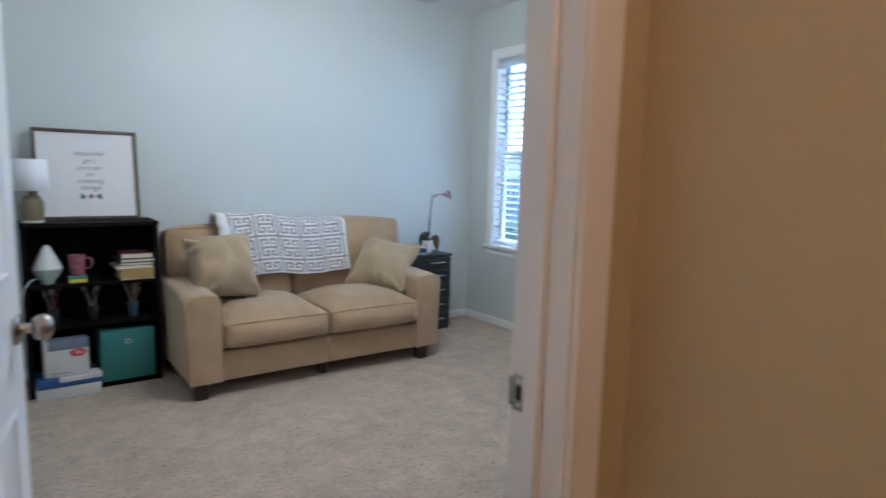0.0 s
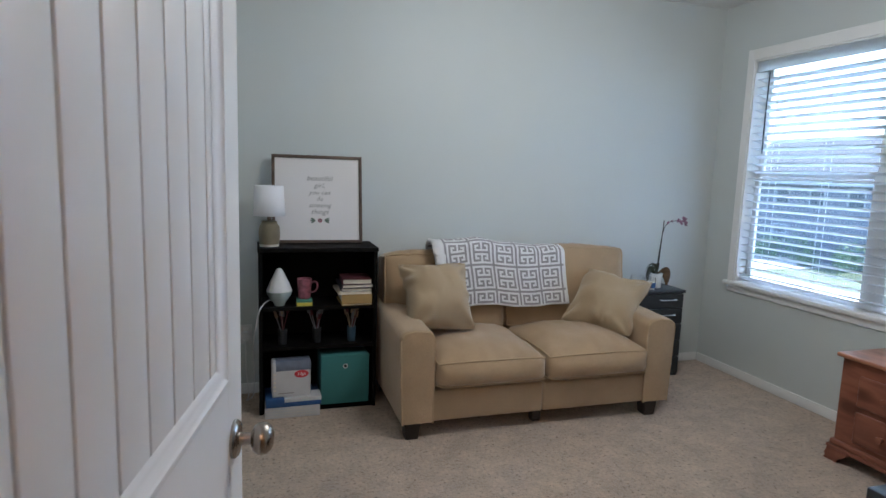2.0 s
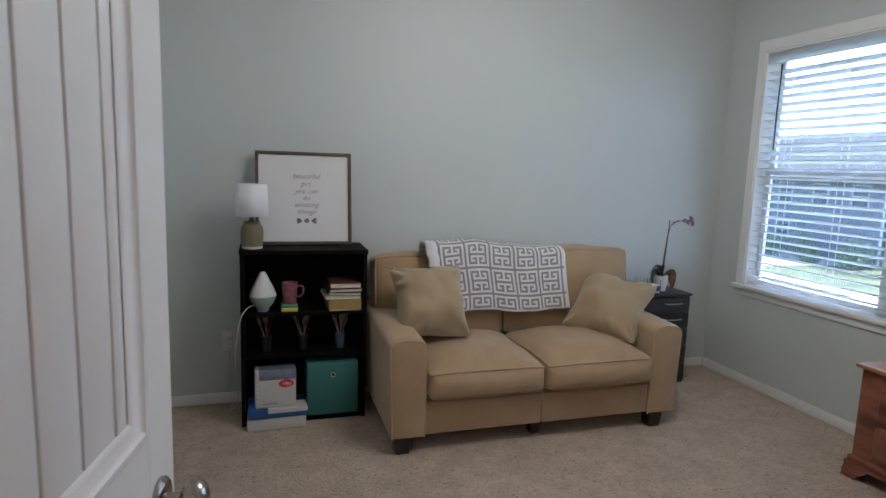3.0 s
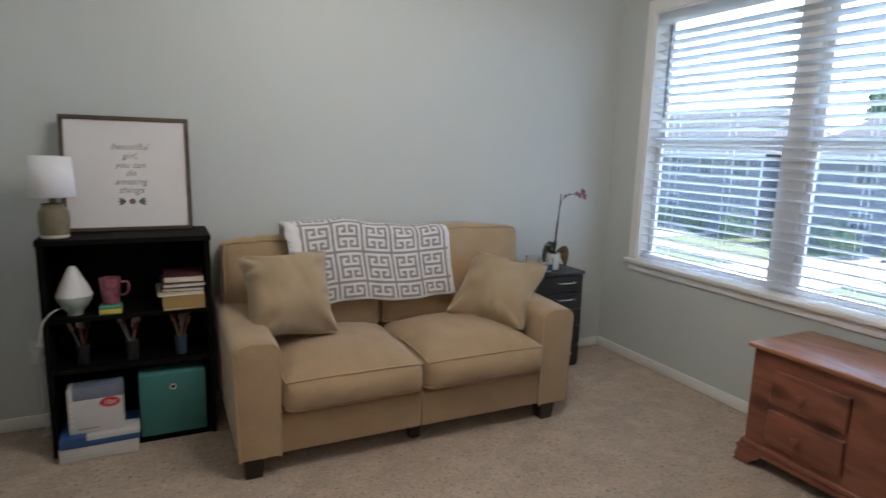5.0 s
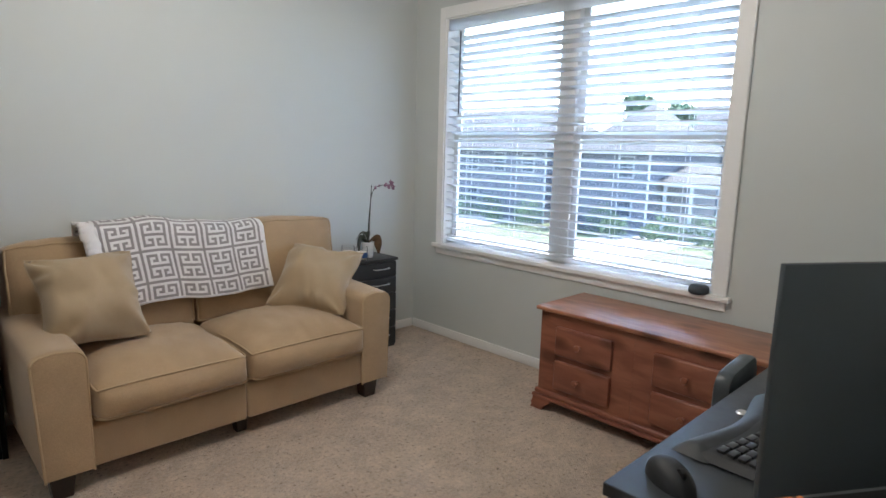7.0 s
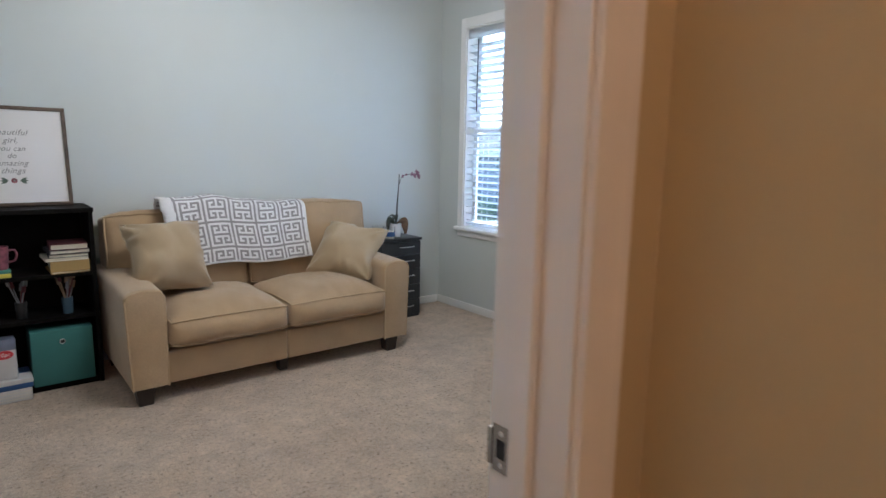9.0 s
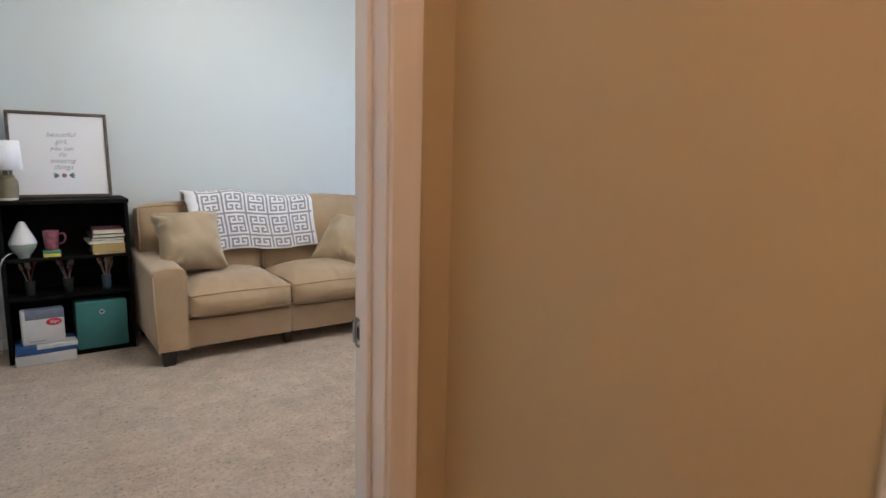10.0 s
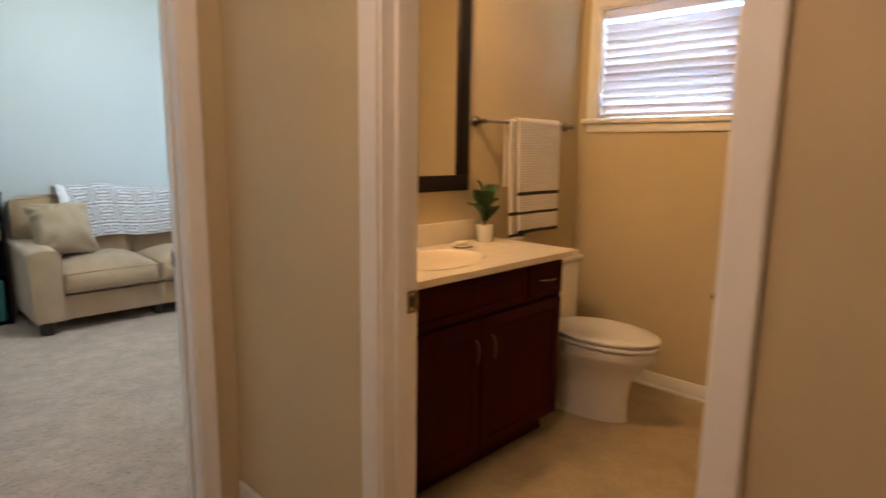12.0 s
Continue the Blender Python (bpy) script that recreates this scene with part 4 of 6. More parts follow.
part("print_sheet", boxed(-PW / 2 + 0.016, PW / 2 - 0.016, -0.001, 0.004, 0.016, PH - 0.016), M_PAPER, pic, "white print", None, False)
for txt, z, size in (("beautiful", 0.358, 0.040), ("girl,", 0.318, 0.038), ("you can", 0.278, 0.036), ("do", 0.242, 0.036), ("amazing", 0.204, 0.038), ("things", 0.166, 0.040)):
    c = bpy.data.curves.new("lettering", "FONT")
    c.body, c.size, c.align_x, c.shear, c.space_character, c.extrude = txt, size, "CENTER", 0.35, 1.05, 0.0004
    c.materials.append(M_INK)
    o = new("lettering", c)
    o.parent = pic
    o.matrix_basis = pose(0.010, -0.0022, z, 90)
for sgn in (-1, 1):
    for k in range(3):
        a = radians(-25 + 25 * k)
        lf, _ = sheet(lambda u, v: (sgn * (0.024 + 0.034 * u * math.cos(a)) + 0.012, -0.002, 0.129 + 0.034 * u * math.sin(a) + (v - 0.5) * 0.013 * math.sin(math.pi * min(u + 0.02, 0.98))), 6, 2)
        part("printed_leaf", lf, M_LEAFINK, pic, "", None, False)
part("printed_flower", lathe([(0.0, 0.0012), (0.012, 0.001), (0.013, 0.0)], 10), M_PINK, pic, "small pink printed flower", pose(0.012, -0.001, 0.129, 90))
part("printed_bud", lathe([(0.0, 0.0016), (0.0045, 0.0014), (0.005, 0.0)], 8), M_INK, pic, "", pose(0.012, -0.001, 0.129, 90))

# table lamp
lampo = thing("table_lamp", pose(0.348, 3.972, KZ), "small table lamp with white drum shade and olive stoneware base", "table lamp")
part("base", lathe([(0.0, 0.012), (0.050, 0.012), (0.054, 0.03), (0.0565, 0.07), (0.054, 0.105), (0.044, 0.122), (0.040, 0.126), (0.041, 0.136), (0.030, 0.139), (0.0, 0.139)], 32), M_OLIVE, lampo, "olive stoneware jar base")
part("base_ring", lathe([(0.0, 0), (0.049, 0), (0.051, 0.003), (0.051, 0.013), (0.0, 0.013)], 32), M_CREAM, lampo, "cream unglazed foot")
part("socket", lathe([(0.0, 0.138), (0.012, 0.138), (0.012, 0.20), (0.0, 0.20)], 16), M_BRONZE, lampo, "dark lamp socket")
sh = part("shade", lathe([(0.082, 0.166), (0.0735, 0.326)], 40), M_SHADE, lampo, "white linen drum shade")
solid(sh, 0.003)
for k in range(3):
    a = 2 * math.pi * k / 3
    part("shade_spoke", tube([(0, 0, 0.32), (0.0735 * math.cos(a), 0.0735 * math.sin(a), 0.32)], 0.0015, 5), M_STEEL, lampo)

# diffuser, mug on sponges, books
SH1, SH2 = 0.593, 0.373
dif = thing("aroma_diffuser", pose(0.398, 3.955, SH1), "white teardrop aroma diffuser with grey-green base", "diffuser")
part("cover", lathe([(0.068, 0.082), (0.067, 0.088), (0.051, 0.128), (0.032, 0.166), (0.018, 0.196), (0.012, 0.204), (0.0, 0.206)], 36), M_WHITEPLASTIC, dif, "white cone cover")
part("base", lathe([(0.0, 0.0), (0.028, 0.0), (0.030, 0.012), (0.048, 0.035), (0.063, 0.062), (0.068, 0.080), (0.0, 0.081)], 36), M_GREYGREEN, dif, "grey-green base")

cord = thing("power_cord", None, "white power cord hanging beside the bookcase to the outlet", "cable")
cpts = [(0.37, 3.99, SH1 + 0.02), (0.335, 3.93, SH1 + 0.030), (0.300, 3.872, SH1 + 0.005), (0.278, 3.870, 0.52), (0.262, 3.93, 0.40), (0.258, 4.02, 0.28), (0.262, 4.08, 0.15), (0.26, 4.12, 0.05), (0.25, 4.15, 0.006), (0.22, 4.10, 0.006), (0.23, 4.17, 0.02), (0.215, 4.195, 0.15), (0.216, 4.205, 0.33)]


def spline(pts, n=6):
    out = []
    p = [Vector(q) for q in pts]
    for i in range(len(p) - 1):
        a, b, c, d = p[max(i - 1, 0)], p[i], p[i + 1], p[min(i + 2, len(p) - 1)]
        for k in range(n):
            t = k / n
            out.append(0.5 * ((2 * b) + (c - a) * t + (2 * a - 5 * b + 4 * c - d) * t * t + (3 * b - a - 3 * c + d) * t ** 3))
    return out + [p[-1]]


part("cord", tube(spline(cpts), 0.0032, 6), M_WHITEPLASTIC, cord)
part("plug", boxed(0.198, 0.234, 4.185, 4.222, 0.345, 0.385, bevel=0.006, seg=2), M_WHITEPLASTIC, cord, "white power adapter")
outlet = thing("wall_outlet", None, "white double wall outlet", "outlet")
part("cover_plate", boxed(0.181, 0.251, 4.225, YB, 0.305, 0.420, bevel=0.003, seg=2), M_WHITEPLASTIC, outlet)
for z in (0.335, 0.390):
    part("socket", boxed(0.200, 0.232, 4.2235, 4.226, z - 0.014, z + 0.014, bevel=0.0006), M_TRIM, outlet)

mug = thing("mug", pose(0.532, 3.945, SH1 + 0.038), "pink patterned coffee mug with a handle, standing on a sponge", "mug")
cup = part("cup", lathe([(0.0, 0.0), (0.030, 0.0), (0.033, 0.004), (0.0405, 0.110), (0.0375, 0.110), (0.031, 0.008), (0.0, 0.008)], 32), M_PINK, mug)
part("handle", tube(spline([(0.036, 0, 0.088), (0.062, 0, 0.090), (0.070, 0, 0.064), (0.058, 0, 0.038), (0.034, 0, 0.034)]), 0.0048, 8), M_PINK, mug)
sp = thing("sponge", pose(0.530, 3.935, SH1), "yellow sponge with a green scouring side", "sponge")
part("foam", boxed(-0.042, 0.042, -0.03, 0.03, 0.0, 0.021, bevel=0.004, seg=2), M_YELLOW, sp)
part("scourer", boxed(-0.042, 0.042, -0.03, 0.03, 0.021, 0.037, bevel=0.003, seg=2), M_GREENPAD, sp, "green scouring pad")


def book(x, y, z, w, d, h, rz, cover, label):
    b = thing("book", pose(x, y, z, 0, 0, rz), label, "book", "books stacked on the shelf")
    part("page_block", boxed(-w / 2 + 0.004, w / 2 - 0.001, -d / 2 + 0.004, d / 2 - 0.004, 0.003, h - 0.003), M_PAGES, b, "cream page block", None, False)
    part("cover", boxed(-w / 2, w / 2, -d / 2, d / 2, h - 0.003, h, bevel=0.0006), cover, b)
    part("cover", boxed(-w / 2, w / 2, -d / 2, d / 2, 0.0, 0.003, bevel=0.0006), cover, b)
    part("spine", boxed(-w / 2 - 0.002, -w / 2 + 0.003, -d / 2, d / 2, 0.0, h, bevel=0.0006), cover, b)


book(0.812, 3.985, SH1, 0.165, 0.20, 0.012, 2, M_OCHRE, "thin ochre hardback book lying flat")
book(0.815, 3.985, SH1 + 0.012, 0.20, 0.168, 0.052, 89, M_OCHRE, "thick ochre hardback book with its spine to the room")
book(0.800, 3.985, SH1 + 0.064, 0.182, 0.21, 0.016, 2, M_PAGES, "white paperback lying flat")
book(0.815, 3.985, SH1 + 0.080, 0.170, 0.20, 0.018, -3, M_DARKBOOK, "dark hardback with white pages")
book(0.812, 3.985, SH1 + 0.098, 0.172, 0.20, 0.020, 3, M_DARKBOOK, "dark grey hardback lying flat")
book(0.818, 3.985, SH1 + 0.118, 0.160, 0.19, 0.030, -2, M_MAROON, "maroon hardback on top of the stack")


def utensil_cup(x, y, label, cupmat, sticks, seed):
    rnd = random.Random(seed)
    c = thing("brush_cup", pose(x, y, SH2), label, "brush cup", "cups of brushes on the shelf")
    part("cup", lathe([(0.0, 0.0), (0.021, 0.0), (0.023, 0.003), (0.026, 0.085), (0.0245, 0.085), (0.0215, 0.006), (0.0, 0.006)], 20), cupmat, c)
    for k in range(sticks):
        a = rnd.uniform(0, 6.28)
        lean = rnd.uniform(0.01, 0.045)
        h = rnd.uniform(0.13, 0.185)
        tip = Vector((math.cos(a) * lean, math.sin(a) * lean * 0.6, h))
        foot = Vector((-math.cos(a) * 0.012, -math.sin(a) * 0.012, 0.01))
        d = (tip - foot).normalized()
        br = part("brush_handle", tube([foot, tip], 0.0032, 6), rnd.choice((M_SHADEDWOOD, M_SHADEDSTEEL, M_SHADEDSTEEL, M_MAROON)), c)
        part("brush_head", tube([tip, tip + d * 0.012, tip + d * 0.030, tip + d * 0.036], 0.009, 8, None, 0.6), rnd.choice((M_SHADEDSTEEL, M_SHADEDWOOD, M_SHADEDWOOD, M_MAROON)), br)
    return c


utensil_cup(0.415, 3.955, "dim glass cup of make-up brushes on the middle shelf", M_RUBBER, 5, 3)
utensil_cup(0.600, 3.955, "dark cup of pens and brushes on the middle shelf", M_RUBBER, 6, 8)
utensil_cup(0.795, 3.955, "blue cup of wooden brushes on the middle shelf", M_DIMBLUE, 8, 5)

# storage bin and boxed packages
bin_ = thing("storage_bin", pose(0.752, 3.872, 0.033), "teal fabric storage bin with a metal grommet, on the bottom shelf", "storage bin")
bm = boxed(-0.134, 0.134, 0.0, 0.27, 0.0, 0.280, bevel=0.006, seg=2)
part("bin_body", bm, M_TEAL, bin_)
gr, _ = sheet(lambda u, v: ((0.009 + 0.005 * v) * math.cos(2 * math.pi * u), -0.0022 * math.sin(math.pi * v) - 0.0005, 0.218 + (0.009 + 0.005 * v) * math.sin(2 * math.pi * u)), 24, 4)
part("grommet", gr, M_STEEL, bin_, "steel grommet")
# No real opening: a black disc paints the dark within the grommet.
part("finger_hole_shade", lathe([(0.0, 0.0006), (0.0092, 0.0006), (0.0092, 0.0)], 20), M_RUBBER, bin_, "", pose(0, 0.0, 0.218, 90))

pk = thing("white_binder_box", pose(0.462, 3.815, 0.0), "long white cardboard box on the floor", "box")
part("carton", boxed(-0.145, 0.145, 0, 0.20, 0.0, 0.062, bevel=0.003, seg=2), M_PACKAGE, pk)
for k in range(3):
    part("seam", boxed(-0.1455, 0.1455, -0.0008, 0.0, 0.014 + k * 0.016, 0.0155 + k * 0.016), M_PAGES, pk)
pk2 = thing("blue_package", pose(0.468, 3.812, 0.062, 0, 0, 1.5), "blue and white flat package lying on a white box", "package")
part("package_body", boxed(-0.146, 0.146, 0.0, 0.20, 0.0, 0.048, bevel=0.006, seg=2), M_BLUE, pk2)
part("label_band", boxed(-0.05, 0.147, -0.001, 0.10, 0.026, 0.049, bevel=0.002), M_PACKAGE, pk2, "white printed band")
pk3 = thing("tissue_package", pose(0.458, 3.835, 0.110, -3, 0, 2), "white and blue plastic-wrapped package with a red oval label", "package")
part("package_body", boxed(-0.102, 0.102, 0.0, 0.11, 0.0, 0.196, bevel=0.010, seg=3), M_PACKAGE, pk3)
part("blue_top", boxed(-0.085, 0.103, -0.0012, 0.10, 0.142, 0.1972, bevel=0.006, seg=2), M_GREYBLUE, pk3, "translucent blue top band")
ov = lathe([(0.0, 0.0015), (0.036, 0.0015), (0.038, 0.0)], 28)
bmesh.ops.scale(ov, vec=(1, 0.55, 1), verts=ov.verts)
part("red_label", ov, M_RED, pk3, "red oval label", pose(0.052, -0.001, 0.124, 90))
c = bpy.data.curves.new("lettering", "FONT")
c.body, c.size, c.align_x, c.align_y, c.shear, c.extrude = "10pt", 0.026, "CENTER", "CENTER", 0.1, 0.0003
c.materials.append(M_PAPER)
o = new("lettering", c)
o.parent = pk3
o.matrix_basis = pose(0.052, -0.0030, 0.124, 90)
part("print_bar", boxed(-0.070, 0.010, -0.0012, 0.0, 0.020, 0.025), M_INK, pk3)
for k in range(5):
    part("print_bar", boxed(-0.096, -0.083, -0.0012, 0.0, 0.035 + k * 0.022, 0.044 + k * 0.022), M_PAGES, pk3)


# ---- corner cabinet with orchid and candles ----
CX0, CX1, CY0, CY1, CZ = 2.700, 3.055, 3.945, 4.205, 0.604
cab = thing("drawer_cabinet", None, "narrow black drawer cabinet with steel bar handles", "cabinet")
part("cabinet_body", boxed(CX0, CX1, CY0 + 0.016, CY1, 0.0, CZ - 0.018, bevel=0.002), M_CABINET, cab)
part("cabinet_top", boxed(CX0 - 0.004, CX1 + 0.004, CY0 - 0.006, CY1, CZ - 0.018, CZ, bevel=0.003, seg=2), M_CABINET, cab)
zs = (0.020, 0.140, 0.255, 0.370, 0.480, 0.580)
for z0, z1 in zip(zs, zs[1:]):
    dr = part("drawer", boxed(CX0 + 0.006, CX1 - 0.006, CY0, CY0 + 0.016, z0 + 0.003, z1 - 0.003, bevel=0.002), M_CABINET, cab)
    zc = z0 + (z1 - z0) * 0.62
    part("handle", tube(spline([(2.862, CY0, zc), (2.864, CY0 - 0.022, zc), (2.920, CY0 - 0.024, zc), (2.976, CY0 - 0.022, zc), (2.978, CY0, zc)], 4), 0.0035, 8), M_STEEL, dr, "steel bar handle")

orchid = thing("orchid", pose(2.905, 4.060, CZ), "potted orchid with one drooping stem of pink flowers", "plant")
pot = part("pot", lathe([(0.0, 0.0), (0.031, 0.0), (0.033, 0.003), (0.041, 0.100), (0.037, 0.100), (0.030, 0.008), (0.0, 0.008)], 28), M_WHITECER, orchid, "white ceramic pot")
part("soil", lathe([(0.0, 0.094), (0.037, 0.090), (0.0, 0.080)], 20), M_SOIL, orchid)


def blade(base, tip, width, droop, nu=10, nv=4, fold=0.15):
    b, t = Vector(base), Vector(tip)
    d = t - b
    side = d.cross(Vector((0, 0, 1))).normalized()

    def fn(u, v):
        w = width * math.sin(math.pi * min(max(u, 0.04), 0.985)) ** 0.7
        p = b + d * u + Vector((0, 0, 1)) * (droop * 4 * u * (1 - u)) + side * (v - 0.5) * w
        p.z += fold * w * abs(v - 0.5) * 2
        return p

    return sheet(fn, nu, nv)[0]


def arched_leaf(sgn, reach, rise, width):
    """A broad strap leaf that arches out of the pot and hangs over its rim."""
    def fn(u, v):
        w = width * math.sin(math.pi * min(max(u, 0.05), 0.97)) ** 0.6
        c = Vector((sgn * (0.004 + reach * math.sin(u * math.pi * 0.55)), -0.012 * u, 0.092 + rise * math.sin(math.pi * u) - 0.075 * u * u))
        c += Vector((sgn * 0.55 * (0.3 + u), -0.35, 0.75 * (1.15 - u))).normalized() * (v - 0.5) * w
        c.y += 0.010 * abs(v - 0.5)
        return c

    return sheet(fn, 14, 6)[0]


solid(part("leaf", arched_leaf(-1, 0.075, 0.050, 0.072), M_LEAF, orchid, "dark green strap leaf"), 0.002)
solid(part("leaf", arched_leaf(1, 0.078, 0.042, 0.064), M_BROWNLEAF, orchid, "browned strap leaf"), 0.002)
for tip, w in (((-0.06, 0.05, 0.05), 0.05), ((0.03, 0.08, 0.06), 0.05)):
    solid(part("leaf", blade((0, 0, 0.095), (tip[0], tip[1], 0.05 + tip[2]), w, 0.055), M_LEAF, orchid, "dark green strap leaf"), 0.002)
stem = spline([(0.0, 0, 0.09), (0.002, 0, 0.20), (0.012, 0.0, 0.30), (0.024, 0, 0.385), (0.050, 0, 0.440), (0.095, -0.003, 0.458), (0.155, -0.006, 0.462)])
part("flower_stem", tube(stem, 0.0032, 7, None, 0.6), M_STEM, orchid)
part("support_stick", tube([(0.006, 0.004, 0.08), (0.028, 0.003, 0.462)], 0.0028, 6), M_STEM, orchid)
rnd = random.Random(4)
for fx, fz, s in ((0.048, 0.448, 0.014), (0.078, 0.458, 0.011), (0.130, 0.462, 0.018), (0.158, 0.454, 0.022), (0.183, 0.466, 0.023), (0.195, 0.442, 0.019), (0.173, 0.482, 0.017)):
    fl = bmesh.new()
    for k in range(5):
        a = 2 * math.pi * k / 5 + rnd.random()
        sheet(lambda u, v: (fx + math.cos(a) * s * u + (v - 0.5) * s * 0.7 * math.sin(math.pi * min(u + 0.05, 0.97)) * -math.sin(a), -0.006 - 0.010 * u * rnd.uniform(0.9, 1), fz + math.sin(a) * s * u + (v - 0.5) * s * 0.7 * math.sin(math.pi * min(u + 0.05, 0.97)) * math.cos(a)), 5, 3, fl)
    part("flower", fl, M_ORCHID, orchid, "small dusty pink flower")


def candle(x, y, r, h, wax, label):
    c = thing("candle_jar", pose(x, y, CZ), label, "candle", "candle jars on the cabinet")
    part("glass_jar", lathe([(0.0, 0.0), (r, 0.0), (r + 0.001, 0.004), (r + 0.001, h), (r - 0.002, h), (r - 0.003, 0.006), (0.0, 0.006)], 28), M_GLASS, c, "clear glass jar")
    part("wax", lathe([(0.0, 0.0065), (r - 0.0035, 0.0065), (r - 0.0035, wax), (0.0, wax)], 24), M_WAX, c, "cream wax")
    part("label_band", lathe([(r + 0.0015, h * 0.22), (r + 0.0015, h * 0.62)], 24), M_BLUE if x > 2.76 else M_PAPER, c, "paper label")


candle(2.735, 4.040, 0.040, 0.092, 0.060, "glass candle jar with cream wax")
candle(2.805, 3.992, 0.036, 0.085, 0.055, "glass candle jar with a blue label")


# ---- dresser under the window ----
RX0, RX1, RY0, RY1, RZ = 3.005, 3.400, 1.675, 2.740, 0.545
dresser = thing("dresser", None, "red-brown pine four-drawer chest with bracket feet and knotty top", "dresser")
part("dresser_top", boxed(RX0 - 0.026, RX1 + 0.008, RY0 - 0.018, RY1 + 0.018, RZ - 0.020, RZ, bevel=0.006, seg=3), M_DRESSER_TOP, dresser, "polished orange-brown pine top")
part("dresser_body", boxed(RX0, RX1, RY0, RY1, 0.085, RZ - 0.020, bevel=0.003), M_DRESSER, dresser)
part("base_moulding", boxed(RX0 - 0.014, RX1, RY0 - 0.014, RY1 + 0.014, 0.078, 0.108, bevel=0.010, seg=3), M_DRESSER, dresser)
part("base_moulding", boxed(RX0 - 0.022, RX1, RY0 - 0.022, RY1 + 0.022, 0.062, 0.080, bevel=0.005, seg=2), M_DRESSER, dresser)


def bracket_foot(x, y, sy):
    """A curved bracket foot seen from the front, with its return along the side."""
    bm = bmesh.new()
    prof = [(0.0, 0.064), (-0.004, 0.045), (-0.012, 0.030), (-0.006, 0.015), (-0.016, 0.0), (0.055, 0.0), (0.062, 0.018), (0.075, 0.030), (0.095, 0.042), (0.11, 0.064)]
    a = [bm.verts.new((x - 0.020, y + sy * p, z)) for p, z in prof]
    b = [bm.verts.new((x + 0.004, y + sy * p, z)) for p, z in prof]
    bm.faces.new(a)
    bm.faces.new(b[::-1])
    for i in range(len(prof)):
        j = (i + 1) % len(prof)
        bm.faces.new((a[i], b[i], b[j], a[j]))
    box(bm, x + 0.004, x + 0.09, y + sy * (0.0 if sy > 0 else 0.022), y + sy * (0.022 if sy > 0 else 0.0), 0.0, 0.064)
    return bm


part("bracket_foot", bracket_foot(RX0, RY1 + 0.014, -1), M_DRESSER, dresser, "", None, True, 25)
part("bracket_foot", bracket_foot(RX0, RY0 - 0.014, 1), M_DRESSER, dresser, "", None, True, 25)
for y in (RY0 + 0.02, RY1 - 0.06):
    part("back_foot", boxed(RX1 - 0.05, RX1, y, y + 0.04, 0, 0.064), M_DRESSER, dresser)
for y0, y1 in ((2.330, 2.640), (1.800, 2.130)):
    for z0, z1 in ((0.312, 0.460), (0.135, 0.285)):
        dr = part("drawer", boxed(RX0 - 0.018, RX0 + 0.002, y0, y1, z0, z1, bevel=0.008, seg=3), M_DRESSER, dresser)
        part("knob", lathe([(0.0, 0.0), (0.008, 0.0), (0.007, 0.010), (0.014, 0.018), (0.0165, 0.024), (0.013, 0.030), (0.0, 0.032)], 20), M_DRESSER, dr, "turned pine knob", pose(RX0 - 0.018, (y0 + y1) / 2 + 0.012, (z0 + z1) / 2, 0, -90))
part("stile", boxed(RX0 - 0.0015, RX0 + 0.001, 2.225, 2.300, 0.110, RZ - 0.022), M_DRESSER, dresser)

puck = thing("smart_speaker", pose(3.425, 2.140, WZ0), "small dark grey puck speaker on the window sill", "speaker")
part("speaker_body", lathe([(0.0, 0.0), (0.038, 0.0), (0.045, 0.006), (0.047, 0.018), (0.045, 0.032), (0.038, 0.040), (0.0, 0.042)], 32), M_GREYPLASTIC, puck)
part("speaker_top", lathe([(0.0, 0.0425), (0.033, 0.0418), (0.036, 0.0400)], 32), M_RUBBER, puck, "black top plate")

# ---- desk ----
DZ = 0.715
desk = thing("desk", None, "charcoal laminate desk along the doorway wall", "desk")
part("desktop", boxed(1.535, 2.830, 0.945, 1.522, DZ - 0.026, DZ, bevel=0.0018), M_DESK, desk)
part("side_panel", boxed(1.538, 1.566, 0.955, 1.510, 0.0, DZ - 0.026, bevel=0.001), M_BLACK, desk)
part("side_panel", boxed(2.795, 2.823, 0.955, 1.510, 0.0, DZ - 0.026, bevel=0.001), M_BLACK, desk)
part("modesty_panel", boxed(1.566, 2.795, 0.965, 0.983, 0.25, DZ - 0.026), M_BLACK, desk)
tagged(part("grommet_cap", lathe([(0.0, 0.003), (0.012, 0.003), (0.015, 0.0), (0.0, 0.0)], 24), M_STEEL, desk, "small steel disc", pose(2.046, 1.458, DZ)))


